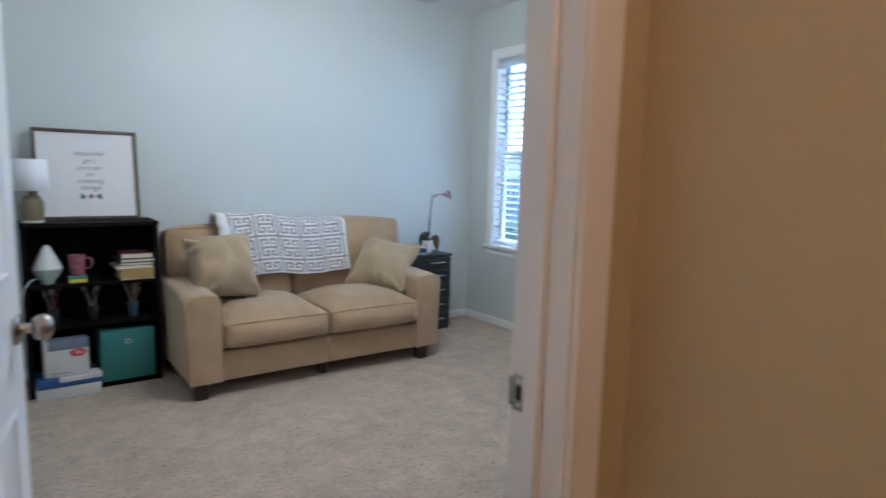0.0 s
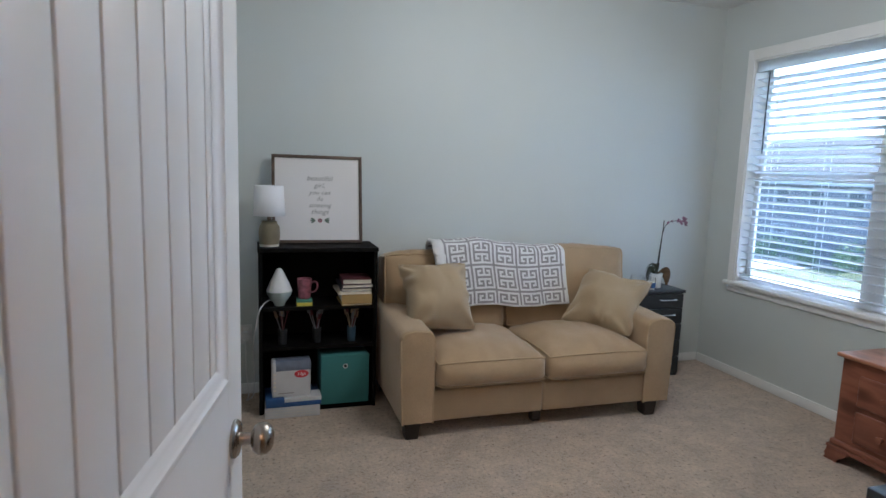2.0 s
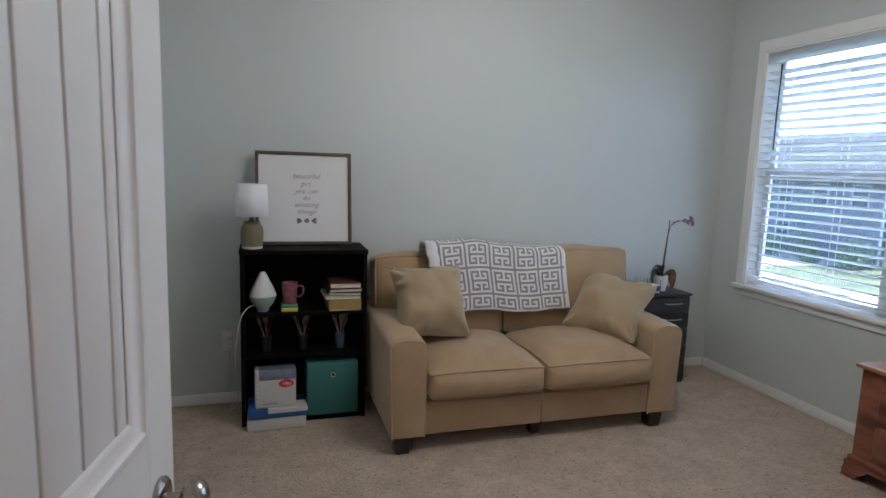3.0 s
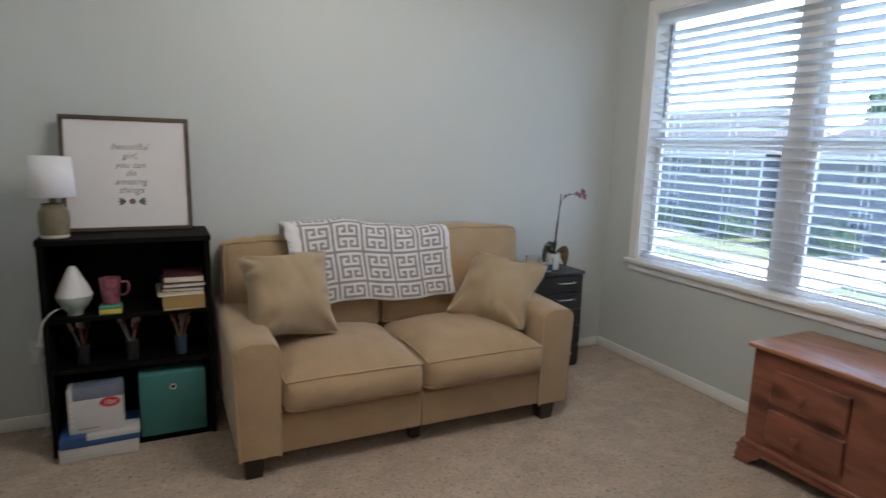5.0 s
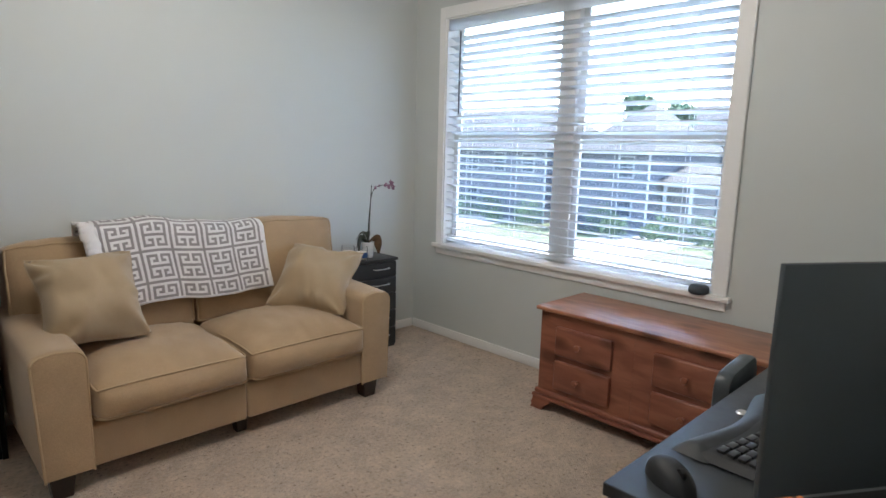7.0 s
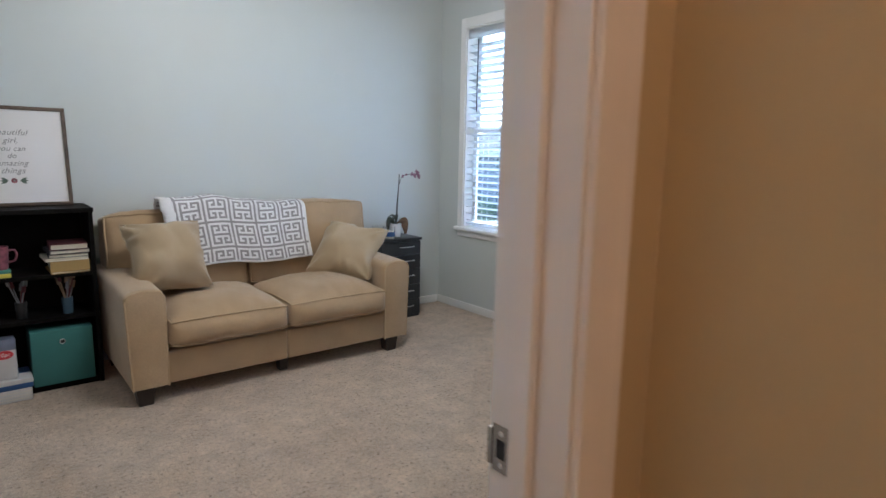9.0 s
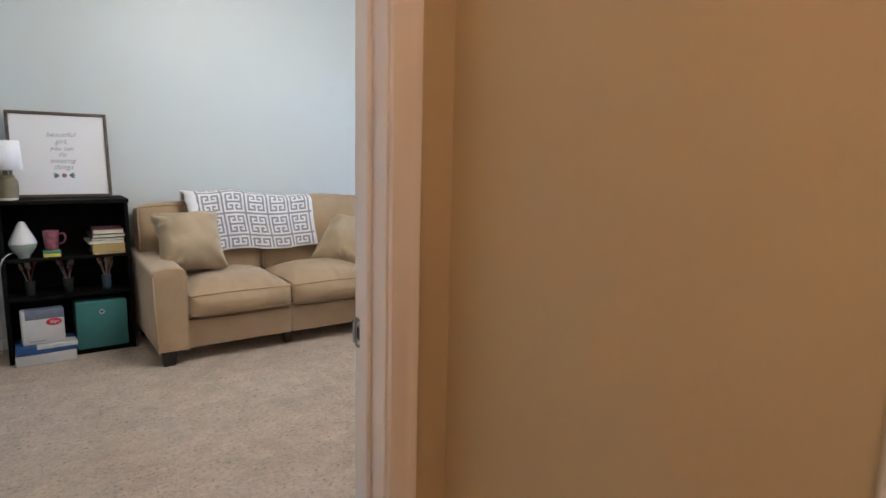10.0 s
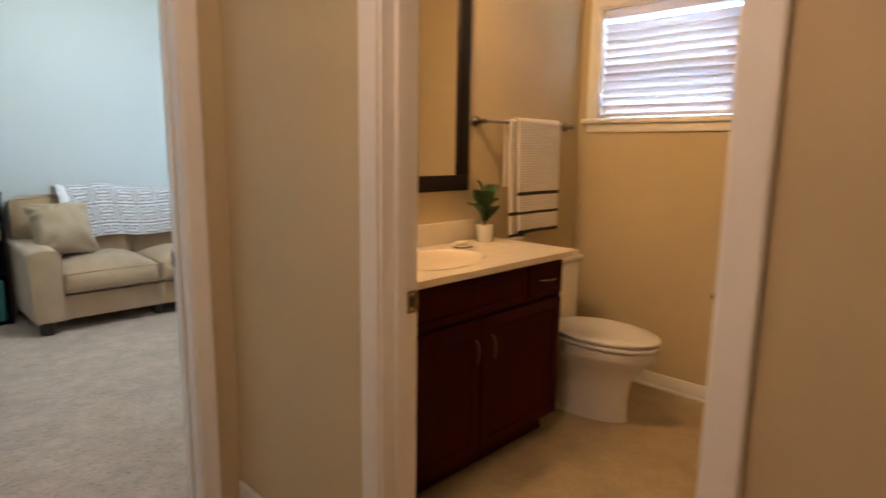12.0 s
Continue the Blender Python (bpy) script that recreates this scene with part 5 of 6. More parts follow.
def monitor():
    """A flat monitor seen from behind, on a foot; x along its width."""
    mo = thing("monitor", pose(1.466, 1.243, 0, 0, 0, -32.7), "black flat-panel computer monitor seen from behind", "monitor")
    w, z0, z1 = 0.545, 0.836, 1.174
    part("back_shell", boxed(0, w, 0.006, 0.016, z0, z1, bevel=0.002, seg=2), M_MONITOR, mo, "dark blue-grey rear shell")
    part("bezel", boxed(0.003, w - 0.003, 0.016, 0.020, z0 + 0.002, z1 - 0.002, bevel=0.002), M_RUBBER, mo)
    part("screen", boxed(0.012, w - 0.012, 0.0195, 0.0208, z0 + 0.018, z1 - 0.012), M_HOUSEGLASS, mo, "dark screen")
    part("hump", boxed(w * 0.40, w * 0.78, -0.014, 0.007, z0 + 0.008, z0 + 0.070, bevel=0.005, seg=3), M_RUBBER, mo)
    part("neck", boxed(w / 2 - 0.03, w / 2 + 0.03, -0.030, -0.010, DZ + 0.010, z0 + 0.08, bevel=0.004), M_RUBBER, mo)
    # Foot made oversized; the added width stands in for dark desk clutter.
    part("foot", boxed(0.215, 0.50, -0.10, 0.150, DZ, DZ + 0.014, bevel=0.004, seg=2), M_BLACK, mo, "flat black foot plate, widened to stand in for dark clutter")
    return mo


monitor()

card = thing("orange_folder", pose(1.655, 1.256, DZ, 0, 0, -20), "orange card folder lying on the desk", "folder")
part("folder_cover", boxed(-0.055, 0.095, -0.06, 0.05, 0.0, 0.004, bevel=0.001), M_ORANGE, card)


def keyboard():
    """A curved ergonomic keyboard with a padded palm rest and keys in two splayed banks."""
    kb = thing("ergonomic_keyboard", pose(1.957, 1.335, DZ, 0, 0, 177), "dark grey split ergonomic keyboard with a curved palm rest", "keyboard")

    def deck(u, v):
        s = 2 * u - 1
        x = s * 0.215
        hump = 0.018 * math.exp(-(s / 0.42) ** 2)
        y = -0.105 + 0.190 * v + 0.018 * (1 - v) * math.cos(s * math.pi)
        edge = min(1, min(u, 1 - u) * 16) * min(1, min(v, 1 - v) * 9)
        return (x, y, 0.004 + (0.014 + hump * 0.55) * edge ** 0.5)

    bm, _ = sheet(deck, 40, 16)
    part("deck", bm, M_RUBBER, kb)

    def palm(u, v):
        s = 2 * u - 1
        x = s * 0.222
        y = -0.126 + 0.074 * v + 0.018 * math.cos(s * math.pi)
        edge = min(1, min(u, 1 - u) * 14) * math.sin(math.pi * min(max(v, 0.02), 0.98)) ** 0.6
        return (x, y, 0.003 + (0.020 + 0.006 * math.exp(-(s / 0.45) ** 2)) * edge)

    bm, _ = sheet(palm, 44, 12)
    part("palm_rest", bm, M_PALM, kb, "smooth dark grey palm rest")
    key = mesh_of("key", boxed(-0.0125, 0.0125, -0.0078, 0.0078, 0, 0.008, bevel=0.002, seg=2), M_KEYS)
    for sgn in (-1, 1):
        for r in range(5):
            for k in range(6):
                x = sgn * (0.030 + k * 0.0290 + r * 0.002)
                y = -0.045 + r * 0.0185 + 0.018 * math.cos(x / 0.215 * math.pi) * (1 - r * 0.2)
                o = new("key", key)
                o.parent = kb
                s = x / 0.215
                o.matrix_basis = pose(x, y, 0.017 + 0.010 * math.exp(-(s / 0.42) ** 2), 0, sgn * 4, sgn * -8)
    return kb


keyboard()


def mouse():
    mo = thing("computer_mouse", pose(1.628, 1.438, DZ, 0, 0, 150), "black wireless computer mouse on the desk", "mouse")

    def fn(u, v):
        a = math.pi * v
        x = 0.033 * -math.cos(a) * (math.sin(math.pi * min(max(u, 0.03), 0.97)) ** 0.35)
        y = -0.058 + 0.116 * u
        z = 0.043 * max(0, math.sin(a)) ** 0.7 * math.sin(math.pi * min(max(u, 0), 1) ** 0.8) ** 0.5
        return (x, y, z)

    part("mouse_shell", sheet(fn, 20, 16)[0], M_RUBBER, mo)
    part("scroll_wheel", lathe([(0.0, -0.004), (0.010, -0.004), (0.011, 0.0), (0.010, 0.004), (0.0, 0.004)], 20), M_RUBBER, mo, "", pose(0, 0.030, 0.032, 0, 90))


mouse()

chair = thing("desk_chair", pose(2.315, 1.568, 0, 0, 0, -86), "dark grey low-backed desk chair tucked behind the desk", "chair")
bm = bmesh.new()
outline = []
for cy, cz, a0 in ((0.090, 0.699, 0), (-0.090, 0.699, 90), (-0.090, 0.46, 180), (0.090, 0.46, 270)):
    outline += [(cy + 0.042 * math.cos(radians(a0 + 15 * k)), cz + 0.042 * math.sin(radians(a0 + 15 * k))) for k in range(7)]
rims = [[bm.verts.new((x, (y - cy0) * f + cy0, (z - 0.555) * f + 0.555)) for y, z in outline] for cy0 in (0.0,) for x, f in ((-0.024, 0.90), (-0.019, 0.985), (-0.008, 1.0), (0.008, 1.0), (0.019, 0.985), (0.024, 0.90))]
for a, b in zip(rims, rims[1:]):
    for k in range(len(outline)):
        j = (k + 1) % len(outline)
        bm.faces.new((a[k], a[j], b[j], b[k]))
bm.faces.new(rims[0])
bm.faces.new(rims[-1][::-1])
part("backrest", bm, M_MONITOR, chair, "dark grey padded backrest")
part("back_strut", boxed(0.02, 0.045, -0.03, 0.03, 0.36, 0.60, bevel=0.004), M_RUBBER, chair)
part("seat", boxed(-0.01, 0.40, -0.21, 0.21, 0.36, 0.425, bevel=0.025, seg=3), M_GREYPLASTIC, chair)
part("gas_column", lathe([(0.0, 0.08), (0.028, 0.08), (0.022, 0.36), (0.0, 0.36)], 16, (0.19, 0.0)), M_RUBBER, chair)
for k in range(5):
    a = 2 * math.pi * k / 5
    part("base_arm", tube([(0.19, 0.0, 0.09), (0.19 + 0.18 * math.cos(a), 0.18 * math.sin(a), 0.055)], 0.018, 8, None, 0.7), M_RUBBER, chair)
    part("caster", lathe([(0.0, -0.018), (0.024, -0.018), (0.026, 0.0), (0.024, 0.018), (0.0, 0.018)], 16), M_RUBBER, chair, "", pose(0.19 + 0.18 * math.cos(a), 0.18 * math.sin(a), 0.026, 90))

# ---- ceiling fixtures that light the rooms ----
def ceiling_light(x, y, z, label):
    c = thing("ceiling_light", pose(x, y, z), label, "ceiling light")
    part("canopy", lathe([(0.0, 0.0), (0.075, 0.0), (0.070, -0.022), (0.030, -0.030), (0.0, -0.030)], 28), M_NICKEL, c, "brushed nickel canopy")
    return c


ceiling_light(0.15, -0.50, ZH, "round nickel hall ceiling light")
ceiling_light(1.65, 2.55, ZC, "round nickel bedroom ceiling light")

# ---- bathroom ----
VX0, VX1, VF, VT = 1.175, 2.285, 0.310, 0.831
van = thing("bathroom_vanity", None, "dark cherry wood vanity cabinet with two doors and a drawer", "vanity")
bm = boxed(VX0, VX1, VF + 0.020, BY - 0.002, 0.10, VT - 0.150)
for a in ((VX0, VX1, VF + 0.020, VF + 0.038), (VX0, VX1, BY - 0.020, BY - 0.002), (VX0, VX0 + 0.018, VF + 0.038, BY - 0.020), (VX1 - 0.018, VX1, VF + 0.038, BY - 0.020)):
    box(bm, *a, VT - 0.150, VT - 0.024)
part("vanity_body", bm, M_VANITY, van)
part("toe_kick", boxed(VX0, VX1 - 0.01, VF + 0.085, BY - 0.01, 0.006, 0.10), M_VANITY, van)


def shaker(x0, x1, z0, z1, name):
    """A framed front with a recessed panel."""
    d = part(name, boxed(x0, x1, VF + 0.006, VF + 0.020, z0, z1), M_VANITY, van)
    w = 0.045 if z1 - z0 > 0.3 else 0.026
    for a in ((x0, x0 + w, z0, z1), (x1 - w, x1, z0, z1), (x0 + w, x1 - w, z0, z0 + w), (x0 + w, x1 - w, z1 - w, z1)):
        part("frame_rail", boxed(a[0], a[1], VF, VF + 0.007, a[2], a[3], bevel=0.0015), M_VANITY, d)
    return d


def pull(parent, a, b):
    a, b = Vector(a), Vector(b)
    out = Vector((0, -0.028, 0))
    part("pull_handle", tube(spline([a, a + out * 0.7 + (b - a) * 0.12, (a + b) / 2 + out, b + out * 0.7 + (a - b) * 0.12, b], 5), 0.0036, 8), M_NICKEL, parent, "curved nickel pull")


d1 = shaker(1.760, 2.265, 0.115, 0.635, "cabinet_door")
pull(d1, (1.800, VF, 0.470), (1.800, VF, 0.570))
d2 = shaker(1.250, 1.748, 0.115, 0.635, "cabinet_door")
pull(d2, (1.708, VF, 0.470), (1.708, VF, 0.570))
shaker(1.250, 2.020, 0.655, 0.795, "false_front")
d3 = shaker(2.035, 2.265, 0.655, 0.795, "drawer_front")
pull(d3, (2.105, VF, 0.728), (2.200, VF, 0.728))

# counter with an oval basin cut through it
SKX, SKY, SKA, SKB = 1.700, 0.520, 0.235, 0.160
top = thing("marble_countertop", None, "cream cultured marble countertop with an oval basin and backsplash", "countertop")
bm = bmesh.new()
N = 48
ell = [(SKX + SKA * math.cos(2 * math.pi * k / N), SKY + SKB * math.sin(2 * math.pi * k / N)) for k in range(N)]
CXa, CXb, CYa, CYb = XB + 0.002, 2.345, 0.283, BY - 0.002


def to_edge(k):
    c, s = math.cos(2 * math.pi * k / N), math.sin(2 * math.pi * k / N)
    t = min(((CXb if c > 0 else CXa) - SKX) / c if abs(c) > 1e-6 else 1e9, ((CYb if s > 0 else CYa) - SKY) / s if abs(s) > 1e-6 else 1e9)
    return SKX + t * c, SKY + t * s


inner = [bm.verts.new((x, y, VT)) for x, y in ell]
outer = [bm.verts.new((*to_edge(k), VT)) for k in range(N)]
low = [bm.verts.new((*to_edge(k), VT - 0.024)) for k in range(N)]
for k in range(N):
    j = (k + 1) % N
    bm.faces.new((inner[k], inner[j], outer[j], outer[k]))
    bm.faces.new((outer[k], outer[j], low[j], low[k]))
for cx_, cy_ in ((CXa, CYa), (CXb, CYa), (CXb, CYb), (CXa, CYb)):
    near = sorted(range(N), key=lambda k: (to_edge(k)[0] - cx_) ** 2 + (to_edge(k)[1] - cy_) ** 2)[:2]
    a, b = sorted(near)
    c0, c1 = bm.verts.new((cx_, cy_, VT)), bm.verts.new((cx_, cy_, VT - 0.024))
    bm.faces.new((outer[a], outer[b], c0))
    bm.faces.new((outer[a], c0, c1, low[a]))
    bm.faces.new((c0, outer[b], low[b], c1))
part("slab", bm, M_MARBLE, top, "", None, False)
bm = bmesh.new()
rings = []
for f, z in ((1.06, 0.0035), (1.03, 0.006), (1.0, 0.002), (0.96, -0.02), (0.84, -0.07), (0.60, -0.11), (0.25, -0.125)):
    rings.append([bm.verts.new((SKX + SKA * f * math.cos(2 * math.pi * k / N), SKY + SKB * f * math.sin(2 * math.pi * k / N), VT + z)) for k in range(N)])
for a, b in zip(rings, rings[1:]):
    for k in range(N):
        bm.faces.new((a[k], a[(k + 1) % N], b[(k + 1) % N], b[k]))
bm.faces.new(rings[-1])
part("basin", bm, M_MARBLE, top, "oval cream basin")
part("backsplash", boxed(CXa, 2.300, BY - 0.022, BY - 0.002, VT, VT + 0.095, bevel=0.004, seg=2), M_MARBLE, top, "cream backsplash")

soap = thing("soap_dish", pose(2.020, 0.665, VT), "small white soap dish with a bar of soap", "soap dish")
part("dish", lathe([(0.0, 0.0), (0.040, 0.0), (0.052, 0.008), (0.050, 0.010), (0.038, 0.004), (0.0, 0.004)], 28), M_WHITECER, soap)
part("soap_bar", boxed(-0.032, 0.032, -0.020, 0.020, 0.005, 0.024, bevel=0.008, seg=3), M_CREAM, soap, "cream bar of soap")

plant = thing("potted_plant", pose(2.212, 0.700, VT), "small green rubber plant in a white pot", "plant")
part("pot", lathe([(0.0, 0.0), (0.036, 0.0), (0.038, 0.003), (0.042, 0.080), (0.038, 0.080), (0.034, 0.008), (0.0, 0.008)], 28), M_WHITECER, plant, "white ceramic pot")
part("soil", lathe([(0.0, 0.074), (0.038, 0.071), (0.0, 0.060)], 20), M_SOIL, plant)
part("stem", tube([(0, 0, 0.06), (0.004, 0.0, 0.12), (0.0, 0.0, 0.18)], 0.005, 7), M_BATHLEAF, plant)
rnd = random.Random(11)
for k in range(7):
    a = k * 2.4 + 0.4
    z0 = 0.090 + 0.013 * k
    r = 0.098 - 0.008 * k
    tip = (r * math.cos(a), r * math.sin(a) * 0.7, z0 + 0.060 + 0.008 * k)
    solid(part("leaf", blade((0, 0, z0), tip, 0.098, 0.018, 10, 4, 0.16), M_BATHLEAF, plant, "glossy green oval leaf"), 0.0015)

mir = thing("wall_mirror", None, "large wall mirror in a dark espresso wood frame", "mirror")
MX0, MX1, MZ0, MZ1, MW = 1.270, 2.168, 1.064, 2.030, 0.068
for name, a in (("frame_side", (MX0, MX0 + MW, MZ0 + MW, MZ1 - MW)), ("frame_side", (MX1 - MW, MX1, MZ0 + MW, MZ1 - MW)), ("frame_rail", (MX0, MX1, MZ0, MZ0 + MW)), ("frame_rail", (MX0, MX1, MZ1 - MW, MZ1))):
    part(name, boxed(a[0], a[1], BY - 0.026, BY - 0.001, a[2], a[3], bevel=0.003, seg=2), M_MIRRORFRAME, mir)
part("mirror_glass", boxed(MX0 + MW - 0.004, MX1 - MW + 0.004, BY - 0.014, BY - 0.004, MZ0 + MW - 0.004, MZ1 - MW + 0.004), M_MIRROR, mir, "silvered mirror glass", None, False)

bar = thing("towel_bar", None, "brushed nickel towel bar on the wall above the toilet", "towel bar")
part("bar", tube([(2.235, 0.728, 1.372), (2.965, 0.728, 1.372)], 0.0065, 12), M_NICKEL, bar)
for x in (2.235, 2.965):
    part("post", lathe([(0.0, 0.0), (0.026, 0.0), (0.022, 0.010), (0.011, 0.030), (0.012, 0.062), (0.0, 0.066)], 20), M_NICKEL, bar, "flared nickel post", pose(x, BY, 1.372, 90))


def towel(name, x0, x1, drop_front, drop_back, off, label, stripes):
    n, nv = 26, 300

    def fn(u, v):
        s = v * (drop_front + drop_back + 0.05)
        rib = 0.0016 * math.cos(math.pi * v * nv / 2)
        fold = 0.006 * math.sin(u * 9 + off * 40) * (0.4 + abs(v - 0.45))
        x = x0 + (x1 - x0) * u + 0.010 * math.sin(3 * v) * (u - 0.5)
        r = 0.010 + off
        if s < drop_front:
            return (x, 0.728 - r - fold - 0.010 * (1 - s / drop_front) - rib, 1.372 - (drop_front - s))
        k = (s - drop_front) / 0.05
        if k < 1:
            return (x, 0.728 - r * math.cos(math.pi * k) - fold, 1.372 + r * math.sin(math.pi * k))
        return (x, 0.728 + r + fold * 0.3, 1.372 - (s - drop_front - 0.05))

    bm, rows = sheet(fn, n, nv)
    for j, row in enumerate(rows):
        for f in row:
            if j // 5 in stripes:
                f.material_index = 1
    ob = part(name, bm, [M_TOWEL, M_STRIPE], None, "", None, True, 80)
    solid(ob, 0.006, 0.0)
    return tagged(ob, label, "towel", "towels on the bar")


towel("hand_towel", 2.395, 2.520, 0.560, 0.30, 0.004, "white waffle hand towel with dark stripes, hanging folded", (1, 8))
towel("bath_towel", 2.450, 2.790, 0.530, 0.35, 0.014, "white waffle towel with dark stripes on the towel bar", (0, 6, 12))


def toilet():
    t = thing("toilet", pose(2.610, 0.757, 0), "white ceramic two-piece toilet with closed lid", "toilet")

    def oval(w, y0, y1, z, n=32, back=0.55):
        pts = []
        cy = y0 + (y1 - y0) * back
        for k in range(n):
            a = 2 * math.pi * k / n
            c, s = math.cos(a), math.sin(a)
            pts.append((w * c, cy + (s * (y1 - cy) if s > 0 else s * (cy - y0)), z))
        return pts

    def loft(levels, cap=True):
        bm = bmesh.new()
        rs = [[bm.verts.new(p) for p in oval(*l)] for l in levels]
        for a, b in zip(rs, rs[1:]):
            for k in range(32):
                bm.faces.new((a[k], a[(k + 1) % 32], b[(k + 1) % 32], b[k]))
        bm.faces.new(rs[0][::-1])
        bm.faces.new(rs[-1])
        return bm

    F = -0.735
    part("bowl", loft([(0.112, F + 0.125, -0.12, 0.0), (0.110, F + 0.122, -0.12, 0.012), (0.098, F + 0.128, -0.15, 0.025), (0.094, F + 0.128, -0.20, 0.10), (0.098, F + 0.122, -0.22, 0.17), (0.108, F + 0.104, -0.20, 0.225), (0.142, F + 0.058, -0.19, 0.280), (0.176, F + 0.014, -0.19, 0.318), (0.180, F + 0.006, -0.20, 0.335), (0.181, F + 0.004, -0.20, 0.364), (0.176, F + 0.010, -0.205, 0.369)]), M_WHITECER, t, "white ceramic bowl")
    part("seat_bumper", loft([(0.166, F + 0.018, -0.225, 0.366), (0.166, F + 0.018, -0.225, 0.402)]), M_WHITEPLASTIC, t)
    part("seat", loft([(0.180, F + 0.002, -0.22, 0.375), (0.186, F - 0.003, -0.22, 0.379), (0.187, F - 0.004, -0.22, 0.386), (0.183, F, -0.22, 0.393), (0.176, F + 0.008, -0.22, 0.394)]), M_WHITEPLASTIC, t, "white plastic seat")
    part("lid", loft([(0.180, F + 0.004, -0.215, 0.401), (0.185, F - 0.002, -0.215, 0.404), (0.185, F - 0.002, -0.215, 0.412), (0.178, F + 0.006, -0.215, 0.418), (0.130, F + 0.06, -0.23, 0.423)]), M_WHITEPLASTIC, t, "white closed lid")
    part("trapway", tube(spline([(0.075, F + 0.30, 0.24), (0.095, F + 0.42, 0.22), (0.098, F + 0.50, 0.13), (0.09, F + 0.58, 0.07), (0.08, F + 0.64, 0.05)]), 0.040, 12), M_WHITECER, t)
    part("foot", boxed(-0.098, 0.098, F + 0.36, -0.06, 0.0, 0.045, bevel=0.02, seg=3), M_WHITECER, t)
    part("tank", boxed(-0.205, 0.205, -0.205, -0.015, 0.375, 0.690, bevel=0.020, seg=4), M_WHITECER, t)
    part("tank_lid", boxed(-0.215, 0.215, -0.215, -0.010, 0.690, 0.722, bevel=0.010, seg=3), M_WHITECER, t)
    part("pedestal_back", boxed(-0.09, 0.09, -0.26, -0.03, 0.20, 0.376, bevel=0.02, seg=2), M_WHITECER, t)
    part("flush_lever", tube([(-0.15, -0.215, 0.64), (-0.15, -0.232, 0.64), (-0.085, -0.238, 0.632)], 0.006, 8), M_NICKEL, t, "nickel flush lever")


toilet()

tp = thing("toilet_roll_holder", None, "nickel wall holder with a white toilet roll", "toilet roll holder")
for y in (-0.035, -0.205):
    part("post", lathe([(0.0, 0.0), (0.020, 0.0), (0.016, 0.010), (0.009, 0.025), (0.009, 0.066), (0.0, 0.068)], 18), M_NICKEL, tp, "", pose(BX, y, 0.560, 0, -90))
part("roll_bar", tube([(BX - 0.062, -0.035, 0.560), (BX - 0.062, -0.205, 0.560)], 0.006, 10), M_NICKEL, tp)
part("toilet_roll", lathe([(0.019, -0.050), (0.046, -0.050), (0.047, -0.048), (0.047, 0.048), (0.046, 0.050), (0.019, 0.050), (0.019, -0.050)], 32), M_TISSUE, tp, "white toilet roll", pose(BX - 0.062, -0.120, 0.550, 90))

vl = thing("vanity_light", None, "nickel vanity light above the mirror", "wall light")
part("back_plate", boxed(1.45, 2.00, BY - 0.02, BY, 2.13, 2.21, bevel=0.005), M_NICKEL, vl)

# ---- outdoors: the street below the window ----
GZ = -3.1
g, _ = sheet(lambda u, v: (-700 + 1400 * u, -700 + 1400 * v, GZ), 20, 20)
tagged(structure("ground", g, M_GRASS, "sunlit lawn"), kind="structure")
structure("road", boxed(14.2, 19.6, -90, 90, GZ + 0.005, GZ + 0.03), M_ASPHALT, "grey asphalt street")
structure("pavement", boxed(10.6, 12.1, -90, 90, GZ + 0.005, GZ + 0.10, bevel=0.02), M_CONCRETE, "pale concrete pavement")
structure("kerb", boxed(19.6, 19.85, -90, 90, GZ + 0.005, GZ + 0.13, bevel=0.02), M_CONCRETE, "concrete kerb")
structure("pavement_far", boxed(21.8, 23.2, -90, 90, GZ + 0.005, GZ + 0.09, bevel=0.02), M_CONCRETE, "pale concrete pavement")
for k, y in enumerate((2.0, 13.0, 24.0)):
    structure("driveway", boxed(19.85, 30.0, y, y + 4.2, GZ + 0.006, GZ + 0.06), M_CONCRETE, "bright concrete driveway")
structure("driveway_near", boxed(4.5, 14.2, -4.5, 0.6, GZ + 0.006, GZ + 0.06), M_CONCRETE, "bright concrete driveway")


